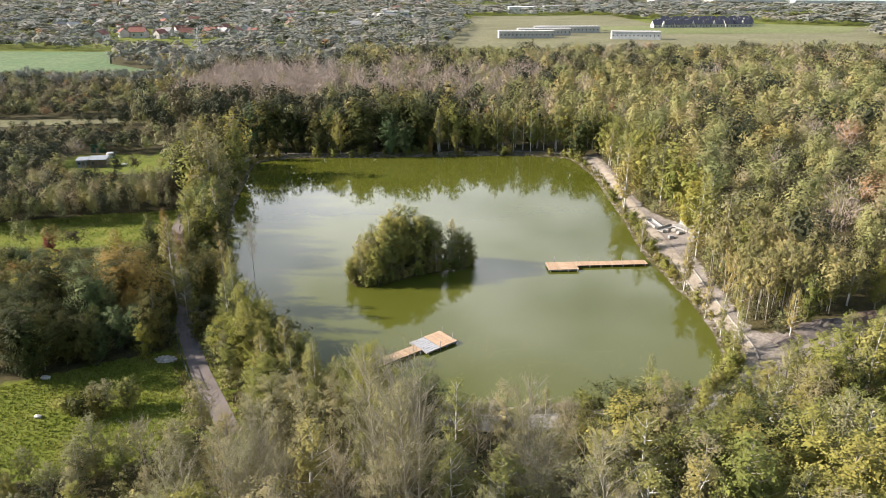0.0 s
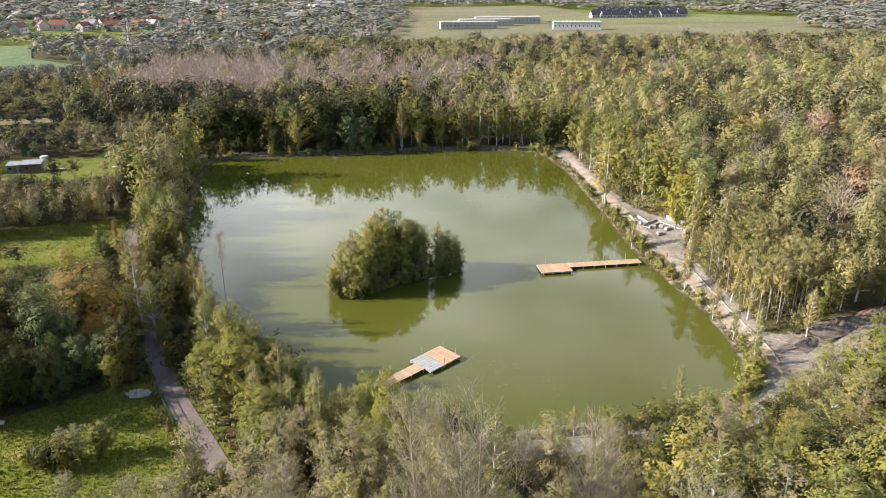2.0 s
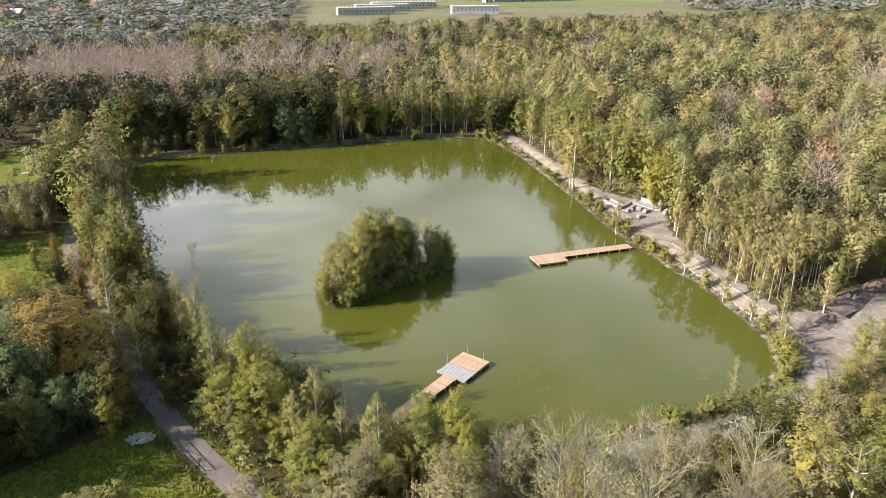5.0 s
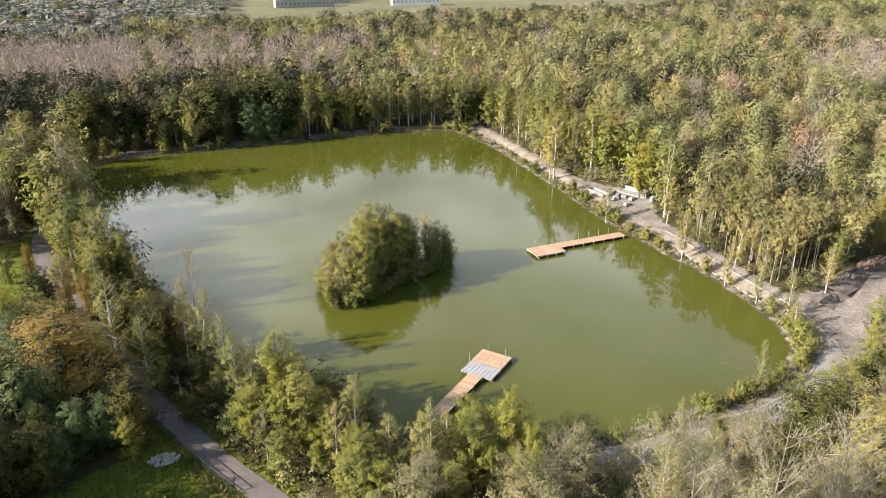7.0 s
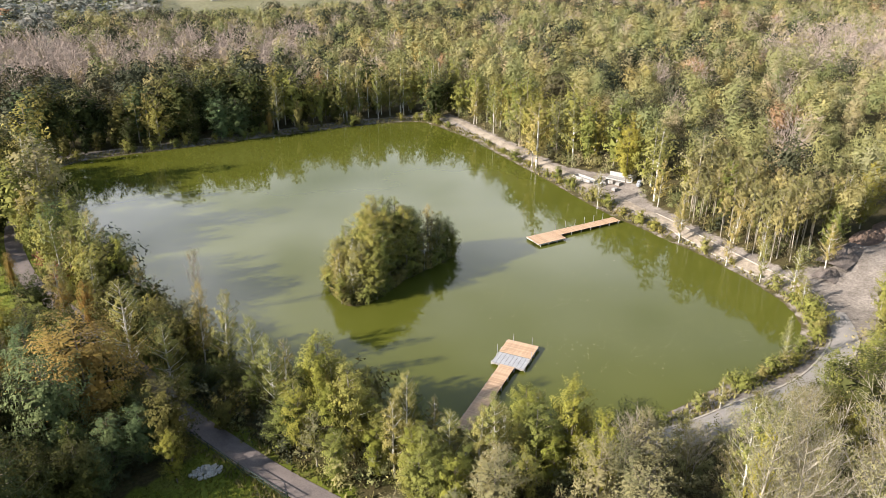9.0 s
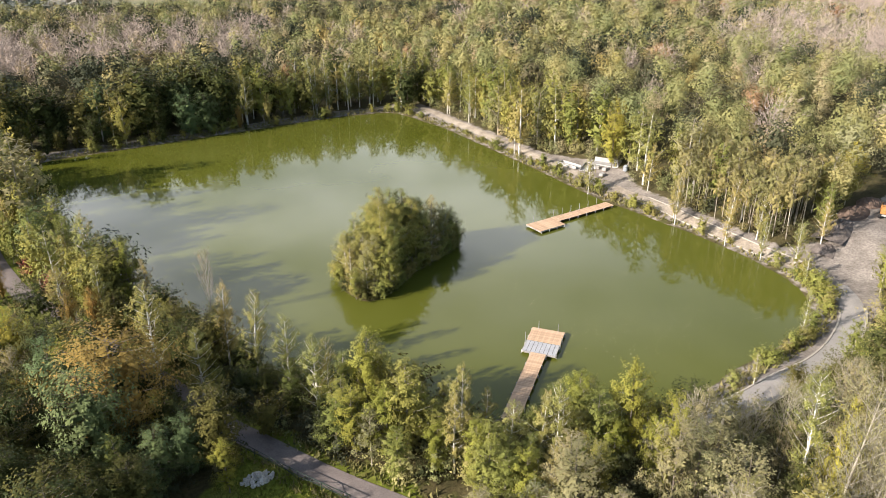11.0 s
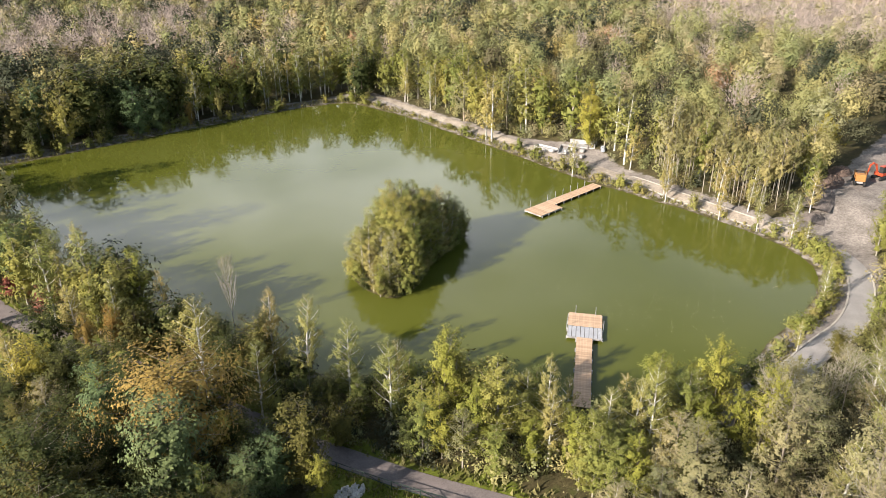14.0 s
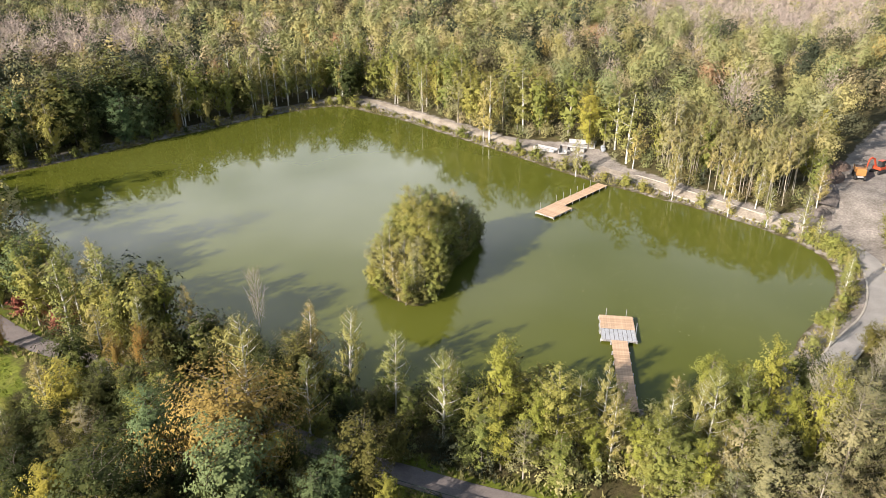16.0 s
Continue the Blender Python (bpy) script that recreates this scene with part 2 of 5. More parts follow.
def smooth_line(points, step=1.5, closed=False):
    """Catmull-Rom through points, about a vertex every step metres."""
    p = np.asarray(points, float)
    n = len(p)
    out = []
    for i in range(n if closed else n - 1):
        if closed:
            a, b, c, d = p[i - 1], p[i], p[(i + 1) % n], p[(i + 2) % n]
        else:
            a, b, c, d = p[max(i - 1, 0)], p[i], p[i + 1], p[min(i + 2, n - 1)]
        k = max(2, int(np.linalg.norm(c - b) / step))
        for u in np.arange(k) / k:
            out.append(0.5 * (2 * b + (c - a) * u + (2 * a - 5 * b + 4 * c - d) * u * u + (3 * b - a - 3 * c + d) * u ** 3))
    if not closed:
        out.append(p[-1])
    return np.array(out)


def line_distance(x, y, line, closed=False):
    """Distance of points from a polyline."""
    if np.size(x) < 40:
        a = np.asarray(line, float)
        b = np.roll(a, -1, 0)
        if not closed:
            a, b = a[:-1], b[:-1]
        d = b - a
        px, py = np.asarray(x, float)[..., None] - a[:, 0], np.asarray(y, float)[..., None] - a[:, 1]
        u = np.clip((px * d[:, 0] + py * d[:, 1]) / np.maximum((d * d).sum(1), 1e-9), 0, 1)
        return np.hypot(px - u * d[:, 0], py - u * d[:, 1]).min(-1)
    best = np.full(np.shape(x), 1e9)
    for i in range(len(line) if closed else len(line) - 1):
        a, b = line[i], line[(i + 1) % len(line)]
        d = b - a
        u = np.clip(((x - a[0]) * d[0] + (y - a[1]) * d[1]) / max(d @ d, 1e-9), 0, 1)
        best = np.minimum(best, np.hypot(x - a[0] - u * d[0], y - a[1] - u * d[1]))
    return best


def inside(x, y, poly):
    if np.size(x) < 40:
        a = np.asarray(poly, float)
        b = np.roll(a, 1, 0)
        px, py = np.asarray(x, float)[..., None], np.asarray(y, float)[..., None]
        dy = np.where(a[:, 1] == b[:, 1], 1.0, b[:, 1] - a[:, 1])
        hit = ((a[:, 1] > py) != (b[:, 1] > py)) & (px < (b[:, 0] - a[:, 0]) * (py - a[:, 1]) / dy + a[:, 0])
        return hit.sum(-1) % 2 == 1
    c = np.zeros(np.shape(x), bool)
    n = len(poly)
    for i in range(n):
        (ax, ay), (bx, by) = poly[i], poly[i - 1]
        if ay != by:
            c ^= ((ay > y) != (by > y)) & (x < (bx - ax) * (y - ay) / (by - ay) + ax)
    return c


def step01(t):
    t = np.clip(t, 0, 1)
    return t * t * (3 - 2 * t)


# ---- plan ----
POND = smooth_line([(-62, 231), (-54.5, 239), (-35, 240.3), (-16, 241.6), (3, 242.8), (23, 243.6), (38, 241.8), (43.2, 238), (45.2, 228), (47, 213),
                    (46.5, 195), (46.3, 178), (46, 165), (45.6, 150), (46.5, 138), (47.6, 128), (47.8, 117), (47.4, 109), (45.6, 102), (42, 96.5), (35.5, 93),
                    (28, 91), (18, 90.2), (8, 89), (-3, 90.5), (-12, 94.5), (-19, 99), (-26, 106), (-33, 116), (-40, 130), (-46.5, 146),
                    (-52, 163), (-56.5, 185), (-60, 210)], 2.0, True)
ISLAND = smooth_line([(-19.2, 137), (-18.0, 132.8), (-13, 133.0), (-6.5, 137.5), (0.5, 140.6), (6.3, 143.4), (6.5, 146.5), (1, 148), (-8, 147.5), (-15, 146), (-18.6, 142.5)], 1.5, True)
PATH_WEST = smooth_line([(-28.6, 82), (-33.3, 90.3), (-37.7, 98), (-42, 106.5), (-45.5, 114), (-48.5, 123), (-53, 135), (-58, 148), (-63.2, 161), (-66.5, 176), (-68, 192), (-67, 212), (-66, 232), (-61, 246)], 1.5)
PATH_EAST = smooth_line([(50.5, 236), (50.5, 214), (50.2, 196), (50.2, 178), (50.2, 163), (50.4, 148), (50.6, 137), (50.4, 126), (50.2, 114), (50.0, 105), (47.8, 97)], 1.5)
PATH_SOUTH = smooth_line([(47.8, 97), (43.5, 91.5), (36, 87.6), (27, 85.2), (17, 85), (7, 84.6), (-4, 86)], 1.5)
ROAD_EAST = smooth_line([(46, 95.5), (53, 98), (61, 100.5), (72, 104), (84, 106.5), (98, 109), (112, 113)], 1.5)
LAWN = np.array([(-84, 92), (-66, 94), (-55, 100.5), (-47, 104), (-43, 108), (-38.5, 101), (-33.5, 92), (-30, 86), (-35, 80), (-46, 73), (-58, 72), (-76, 76)], float)
WEST_FIELD = np.array([(-150, 148), (-100, 152), (-87, 151), (-79, 153), (-72, 150), (-69.5, 147), (-66.3, 150), (-66, 166), (-68, 180), (-90, 176), (-110, 170), (-150, 166)], float)
GARDEN = np.array([(-126, 217), (-106, 215), (-84, 222), (-80, 229), (-82, 256), (-97, 262), (-98, 236), (-106, 242), (-124, 240)], float)
HEDGE = np.array([(-140, 158), (-110, 163.5), (-82, 171), (-67.5, 178.5), (-69.5, 197), (-105, 190), (-140, 184)], float)
MEADOW_STRIP = np.array([(-230, 286), (-180, 288), (-135, 296), (-128, 308), (-180, 303), (-230, 300)], float)
EAST_BANK = np.array([(47, 238), (52, 240), (52.2, 200), (52.5, 178), (55, 170), (58, 163), (57.5, 155), (54, 148), (53.2, 128), (53, 110), (60, 106), (76, 110), (92, 113), (118, 116), (118, 108), (88, 102.5),
                      (68, 98), (54, 94), (46.5, 89.5), (33, 84.8), (12, 83.2), (-6, 84), (-6, 88), (12, 89), (26, 90.5), (37, 92.5), (44.5, 98), (48.3, 106), (49, 120), (48, 140), (47.8, 165), (48.2, 200)], float)


def bumps(x, y, size, seed=0.0):
    """Smooth unevenness from a few sines."""
    x, y = x / size, y / size
    return (np.sin(x * 1.3 + 2.1 * np.sin(y * 0.7 + seed) + seed) + np.sin(y * 1.7 + 1.3 * np.sin(x * 0.9 + 2 * seed)) + 0.6 * np.sin(2.3 * x + 3.1 * y + seed)) / 2.6


def height(x, y):
    """The ground's height; the water lies at 0."""
    x, y = np.asarray(x, float), np.asarray(y, float)
    d = line_distance(x, y, POND, True)
    d = np.where(inside(x, y, POND), -d, d)
    island = line_distance(x, y, ISLAND, True)
    on_island = inside(x, y, ISLAND)
    east = step01((x - 38) / 10)
    bank = 0.55 + (0.6 * east + 3.0 * step01((x - 50) / 18) + 2.5 * step01((x - 80) / 60)) * (1 - step01((y - 380) / 100))
    land = 0.12 + bank * step01(d / (3.0 + 2 * east)) + 0.12 * bumps(x, y, 4.0) * np.clip(d / 4, 0, 1)
    land = land + 12 * step01((np.hypot(x, y) - 1100) / 2500)
    wet = -1.6 * step01(-d / 5) + 0.12
    wet = np.where(on_island, 0.1 + 0.5 * step01(island / 3), np.maximum(wet, 0.1 - 0.8 * island)) if np.ndim(x) else wet
    return np.where(d > 0, land, wet)


def axis(lo, hi, step, far_lo, far_hi):
    a = list(np.arange(lo, hi + 0.1, step))
    s = step
    while a[-1] < far_hi:
        s *= 1.25; a.append(a[-1] + s)
    s = step
    while a[0] > far_lo:
        s *= 1.25; a.insert(0, a[0] - s)
    return np.array(a)


gx, gy = axis(-120, 120, 1.5, -4200, 4200), axis(50, 270, 1.5, -1500, 4700)
X, Y = np.meshgrid(gx, gy)
Z = height(X.ravel(), Y.ravel())
idx = np.arange(X.size).reshape(X.shape)
quads = np.stack([idx[:-1, :-1], idx[:-1, 1:], idx[1:, 1:], idx[1:, :-1]], -1).reshape(-1, 4)
xr, yr = X.ravel(), Y.ravel()


def mask(poly, soft):
    d = line_distance(xr, yr, poly, True)
    return np.clip(0.5 + np.where(inside(xr, yr, poly), d, -d) / soft, 0, 1)


grass_mask = np.maximum.reduce([mask(LAWN, 4), mask(WEST_FIELD, 4), mask(GARDEN, 8), 0.65 * np.clip(1.3 - line_distance(xr, yr, PATH_WEST) / 4, 0, 1), 0.6 * step01((np.hypot(xr, yr) - 560) / 120)])
NORTH_BANK = np.array([(-62, 240), (-35, 241.5), (-16, 242.8), (3, 244), (23, 245), (45, 242), (45, 245.5), (23, 248), (3, 247), (-16, 246), (-35, 244.5), (-62, 244)], float)
sand_mask = np.maximum(np.maximum(mask(EAST_BANK, 3), 0.9 * mask(NORTH_BANK, 3)), np.clip(1.0 - line_distance(xr, yr, POND, True) / 2.0, 0, 1) * 0.42)
ground = tagged(new("ground", mesh_of("ground", np.stack([xr, yr, Z], 1), quads, GROUND, True, grass=grass_mask, sand=sand_mask)),
                "leaf-strewn woodland ground with grass and sandy earth round the pond", "ground", kind="structure")

wx, wy = np.meshgrid(np.linspace(-68, 56, 32), np.linspace(84, 250, 42))
wi = np.arange(wx.size).reshape(wx.shape)
wq = np.stack([wi[:-1, :-1], wi[:-1, 1:], wi[1:, 1:], wi[1:, :-1]], -1).reshape(-1, 4)
water = tagged(new("water", mesh_of("water", np.stack([wx.ravel(), wy.ravel(), 0 * wx.ravel()], 1), wq, WATER, True)),
               "still murky green pond water mirroring sky and trees", "water", kind="structure")


def ribbon(name, line, width, material, label, category, lift=0.07, offset=0.0, cross=4):
    """A strip that follows the ground along a line."""
    t = np.gradient(line, axis=0)
    t /= np.linalg.norm(t, axis=1)[:, None]
    nrm = np.stack([-t[:, 1], t[:, 0]], 1)
    v = []
    for k in range(cross + 1):
        q = line + nrm * (offset + width * (k / cross - 0.5))
        v.append(np.column_stack([q, height(q[:, 0], q[:, 1]) + lift + 0.03 * (0 < k < cross)]))
    v = np.stack(v, 1)
    n, c = v.shape[:2]
    i = np.arange(n * c).reshape(n, c)
    f = np.stack([i[:-1, :-1], i[:-1, 1:], i[1:, 1:], i[1:, :-1]], -1).reshape(-1, 4)[:, ::-1]
    return tagged(new(name, mesh_of(name, v.reshape(-1, 3), f, material, True)), label, category, kind="structure")


ribbon("path_west", PATH_WEST, 2.9, ASPHALT, "worn grey asphalt footpath beside the lawn", "path")
ribbon("path_east", PATH_EAST, 2.2, DIRT_TRACK, "unfinished sandy footpath along the bank", "path")
ribbon("path_south", PATH_SOUTH, 3.3, NEW_PATH, "fresh pale gravel path between new kerbs", "path")


def field(name, corners, z, material, label):
    c = np.array(corners, float)
    v = np.column_stack([c, np.full(len(c), z)])
    me = bpy.data.meshes.new(name)
    me.from_pydata(v.tolist(), [], [list(range(len(c)))])
    me.materials.append(material)
    return tagged(new(name, me), label, "field", kind="structure")


field("field_west", [(-420, 585), (-258, 577), (-225, 500), (-170, 452), (-140, 436), (-190, 412), (-250, 411), (-420, 420)], 1.2, FIELD_GREEN, "wide green field of young winter crop")
field("field_east", [(200, 735), (225, 752), (415, 768), (470, 850), (380, 900), (250, 870), (150, 850)], 1.3, FIELD_OLIVE, "olive green meadow beyond the wood")
field("field_north", [(30, 850), (150, 850), (250, 872), (240, 1080), (40, 1060)], 1.4, FIELD_STRAW, "straw-coloured dry meadow beside low buildings")
field("field_middle", [(-20, 505), (520, 515), (470, 850), (415, 768), (225, 752), (195, 735), (150, 850), (20, 850)], 1.1, FIELD_STRAW, "dry pale meadow round the long terraces")
field("meadow_strip", MEADOW_STRIP, 0.9, FIELD_STRAW, "dry pale meadow strip between hedges")


# ---- trees ----
rng = np.random.default_rng(7)


def leaves(blobs, count, size, out=0.7, floor=0.0, lift=0.2):
    """Single leaf-clump triangles on the outer side of ellipsoids (x, y, z, rx, ry, rz), none below the floor."""
    b = np.asarray(blobs, float)
    w = (b[:, 3] * b[:, 4] * b[:, 5]) ** 0.67
    centre = (b[:, :3] * w[:, None]).sum(0) / w.sum()
    many = count * 6
    pick = rng.choice(len(b), many, p=w / w.sum())
    d = rng.normal(size=(many, 3)); d /= np.linalg.norm(d, axis=1)[:, None]
    r = 1.2 * rng.random(many) ** 0.5
    c = b[pick, :3] + d * r[:, None] * b[pick, 3:6]
    o = (c - centre) * (1, 1, 0.6)
    o /= np.linalg.norm(o, axis=1)[:, None] + 1e-9
    keep = np.flatnonzero(((d * o).sum(1) > -0.25) & (d[:, 2] > -0.75) & (c[:, 2] > floor + 0.05))[:count]
    d, c, o, count = d[keep], c[keep], o[keep], len(keep)
    n = d * 0.35 + o * out + rng.normal(size=(count, 3)) * (0.30 if out < 0.9 else 0.13) + np.array((0, 0, lift))
    n /= np.linalg.norm(n, axis=1)[:, None]
    u = np.cross(n, rng.normal(size=(count, 3))); u /= np.linalg.norm(u, axis=1)[:, None] + 1e-9
    w2 = np.cross(n, u)
    s = size * (0.65 + 0.7 * rng.random(count))[:, None]
    tri = np.stack([c + u * s, c - 0.5 * u * s + 0.62 * w2 * s, c - 0.5 * u * s - 0.62 * w2 * s], 1)
    return tri.reshape(-1, 3), np.arange(count * 3).reshape(-1, 3)


FORM = {   # clear stem, widest at, power of the outline, rise of the limbs, droop of the twigs, limbs, twigs a limb, inner fill
    "birch": (0.22, 0.30, 0.85, 0.95, 0.55, 40, 7, 0.00),
    "aspen": (0.12, 0.36, 0.70, 0.90, 0.10, 46, 8, 0.03),
    "oak": (0.06, 0.50, 0.50, 0.45, 0.00, 60, 8, 0.06),
    "pole": (0.50, 0.45, 0.80, 1.00, 0.20, 22, 6, 0.00),
    "shrub": (0.03, 0.45, 0.55, 0.90, 0.00, 26, 6, 0.06),
}


def branches(form, h, w):
    """Limbs as (base, middle, tip) and the twigs (root, end) that they carry."""
    clear_stem, widest, power, rise, droop, n, per, _ = FORM[form]
    limbs, twigs = [], []
    lean = rng.normal(size=2) * 0.03 * h
    lobe = rng.random(3) * 6.28
    for k in range(n):
        t = clear_stem + (0.97 - clear_stem) * (k + rng.random()) / n
        u = (t - clear_stem) / (1 - clear_stem)
        prof = (math.sin(math.pi * (0.5 * u / widest if u < widest else 0.5 + 0.5 * (u - widest) / (1 - widest)))) ** power
        an = k * 2.4 + rng.normal() * 0.4
        uneven = 1 + 0.22 * math.sin(2 * an + lobe[0] + 4 * u) + 0.16 * math.sin(3 * an + lobe[1] - 6 * u)
        ln = w * 0.5 * (0.10 + 0.90 * prof) * (0.72 + 0.36 * rng.random()) * uneven
        base = np.array((lean[0] * t, lean[1] * t, max(0.05, t - 0.42 * ln * rise / h - 0.03) * h))
        tip = np.array((lean[0] * t + math.cos(an) * ln, lean[1] * t + math.sin(an) * ln, h * min(t, 0.96) + 0.12 * ln * rise))
        mid = (base + tip) / 2 + np.array((0, 0, -0.06 * ln))
        limbs.append((base, mid, tip))
        out = (tip - base) / (np.linalg.norm(tip - base) + 1e-9)
        reach = 0.30 * ln + 0.045 * w
        for j in range(per):
            f = 0.28 + 0.72 * (j + rng.random()) / per
            root = base + (tip - base) * f
            way = out * 0.7 + rng.normal(size=3) * 0.55 + np.array((0, 0, 0.25 * rise - droop))
            twigs.append((root, root + way / np.linalg.norm(way) * reach * (0.7 + 0.6 * rng.random())))
    twigs.append(((lean[0], lean[1], h * 0.9), (lean[0], lean[1], h)))
    return limbs, np.array([(np.asarray(a, float), np.asarray(b, float)) for a, b in twigs]), lean


def spray(twigs, count, size, spread, fill=0.0):
    """Small leaf-clump triangles along twigs, and some large ones deep in the crown, added to block light."""
    a, b = twigs[:, 0], twigs[:, 1]
    ln = np.linalg.norm(b - a, axis=1) + 0.05
    inner = int(count * fill)
    pick = rng.choice(len(a), count + inner, p=ln / ln.sum())
    c = a[pick] + (b - a)[pick] * (rng.random(count + inner) ** 0.8)[:, None] + rng.normal(size=(count + inner, 3)) * spread
    axis_xy, low, high = a[:, :2].mean(0), np.percentile(a[:, 2], 5), b[:, 2].max()
    core = np.column_stack([np.tile(axis_xy, (count + inner, 1)), np.clip(c[:, 2], low, low + 0.55 * (high - low))])
    o = c - core
    o /= np.linalg.norm(o, axis=1)[:, None] + 1e-9
    n = o * 0.9 + rng.normal(size=c.shape) * 0.26 + np.array((0, 0, 0.22))
    s = size * (0.6 + 0.8 * rng.random(len(c)))
    if inner:
        c[count:] = core[count:] + (c[count:] - core[count:]) * (0.30 + 0.30 * rng.random(inner))[:, None]
        c[count:, 2] = np.maximum(c[count:, 2] * 0.94, low * 0.5)
        s[count:] *= 3.6
    n /= np.linalg.norm(n, axis=1)[:, None]
    u = np.cross(n, rng.normal(size=c.shape)); u /= np.linalg.norm(u, axis=1)[:, None] + 1e-9
    w2 = np.cross(n, u)
    s = s[:, None]
    tri = np.stack([c + u * s, c - 0.5 * u * s + 0.62 * w2 * s, c - 0.5 * u * s - 0.62 * w2 * s], 1)
    tri[:, :, 2] = np.maximum(tri[:, :, 2], 0.02)
    return tri.reshape(-1, 3), np.arange(len(c) * 3).reshape(-1, 3)


def wood(h, limbs, lean, sides=5, limb_sides=3, stem=1.0):
    r0 = (0.0095 * h + 0.03) * stem
    top = np.array((lean[0], lean[1], h * 0.95))
    mid = np.array((lean[0] * 0.4 + rng.normal() * 0.1, lean[1] * 0.4 + rng.normal() * 0.1, h * 0.45))
    pieces = [tube([(0, 0, -0.3), mid, top], [r0, r0 * 0.72, 0.02], sides)]
    for a, b, c in limbs:
        pieces.append(tube([a, b, c], [r0 * 0.36 * (1.15 - a[2] / h), r0 * 0.2, 0.012], limb_sides))
    return join(pieces)


def bare_wood(h, w, stems=1):
    """A nearly leafless tree: one or more stems, rising limbs and fans of fine twigs, none above h."""
    pieces, tips = [], []
    for q in range(stems):
        turn = 2.1 * q + rng.random()
        foot = np.array((math.cos(turn), math.sin(turn), 0)) * (0.25 if stems > 1 else 0.0)
        top = np.array((math.cos(turn) * w * 0.16, math.sin(turn) * w * 0.16, h * (1 - 0.09 * q))) if stems > 1 else np.array((rng.normal() * 0.3, rng.normal() * 0.3, h))
        mid = foot + (top - foot) * 0.5 + np.append(rng.normal(size=2) * 0.02 * h, 0)
        r0 = (0.0065 * h + 0.03) * (1 if stems == 1 else 0.75)
        pieces.append(tube([foot - (0, 0, 0.3), mid, top], [r0, r0 * 0.6, 0.012], 6))
        n = int((26 if stems == 1 else 18) + 0.5 * h)
        for k in range(n):
            t = 0.28 + 0.66 * (k + rng.random()) / n
            an = k * 2.4 + rng.normal() * 0.4
            a = mid + (top - mid) * (2 * t - 1) if t > 0.5 else foot + (mid - foot) * 2 * t
            ln = w * 0.5 * (1.12 - 0.72 * t) * (0.55 + 0.6 * rng.random())
            b = a + np.array((math.cos(an) * ln, math.sin(an) * ln, min(ln * (1.0 + 0.8 * rng.random()), 0.97 * h - a[2])))
            pieces.append(tube([a, (a + b) / 2 - (0, 0, 0.08 * ln), b], [r0 * 0.25, r0 * 0.15, 0.008], 3))
            for j in range(12):
                s = a + (b - a) * (0.2 + 0.8 * rng.random())
                e2 = s + (rng.normal(size=3) * 0.34 + np.array((math.cos(an) * 0.4, math.sin(an) * 0.4, 0.6))) * (0.4 + 0.32 * ln)
                e2[2] = min(e2[2], h)
                pieces.append(tube([s, e2], [0.017, 0.007], 3))
                tips += [e2, (s + e2) / 2]
    return join(pieces), np.array(tips)


RAW = {}
TREES = {}   # kind: height, variants, name, label


def tree_kind(key, form, leaf, stem, n, h, w, count, size, name, label, far_count=0, thick=1.0):
    near, far = [], []
    fill, spread = FORM[form][7], 0.028 * w
    for k in range(n):
        limbs, twigs, lean = branches(form, h, w)
        v, f = wood(h, limbs, lean, stem=thick)
        crown = spray(twigs, count, size, spread, fill)
        RAW.setdefault(key, []).append((h, crown[0]))
        near.append([("trunk", mesh_of("trunk", v, f, stem, True)), ("crown", mesh_of("crown", *crown, LEAF[leaf]))])
        if far_count:
            v, f = wood(h, limbs[::3], lean, 4, 3, 1.15)
            far.append([("trunk", mesh_of("trunk", v, f, stem, True)), ("crown", mesh_of("crown", *spray(twigs, far_count, size * math.sqrt(count / far_count) * 0.95, spread, fill), LEAF[leaf]))])
    TREES[key] = (h, near, far or near, name, label)


tree_kind("birch", "birch", "birch", BIRCH_BARK, 5, 12.0, 4.8, 4400, 0.108, "birch_tree", "slender birch with white bark and yellowing airy leaves", 1250, 1.35)
tree_kind("aspen", "aspen", "aspen", PALE_BARK, 5, 12.0, 5.4, 4800, 0.125, "aspen_tree", "leafy aspen in fading light green autumn leaf", 1300)
tree_kind("oak", "oak", "oak", GREY_BARK, 4, 12.0, 7.2, 5000, 0.156, "oak_tree", "broad dark green oak with a dense crown", 1300)
tree_kind("robinia", "oak", "robinia", GREY_BARK, 2, 12.0, 6.8, 5800, 0.138, "robinia_tree", "blue-green robinia with a full rounded crown", 1800)
tree_kind("yellow", "aspen", "yellow", GREY_BARK, 2, 11.0, 5.6, 5200, 0.125, "maple_tree", "maple turned golden yellow", 1700)
tree_kind("lime", "aspen", "lime", GREY_BARK, 2, 12.0, 5.6, 5600, 0.122, "maple_tree", "maple in fresh yellow-green leaf", 1700)
tree_kind("orange", "oak", "orange", GREY_BARK, 2, 12.0, 9.0, 9500, 0.122, "maple_tree", "maple turned rusty orange-brown", 1700)
tree_kind("willow", "birch", "willow", PALE_BARK, 4, 9.0, 4.8, 3800, 0.096, "willow_tree", "thin grey-green willow losing its leaves", 1500)
tree_kind("pole", "pole", "pole", PALE_BARK, 4, 12.0, 3.6, 1700, 0.125, "birch_tree", "thin pole-like birch with a high sparse crown", 0, 0.72)
tree_kind("shrub", "shrub", "aspen", GREY_BARK, 3, 3.0, 3.2, 900, 0.115, "shrub", "leafy green bank shrub")
tree_kind("dark_shrub", "shrub", "oak", GREY_BARK, 2, 3.2, 3.6, 900, 0.125, "shrub", "dark green dense undergrowth shrub")
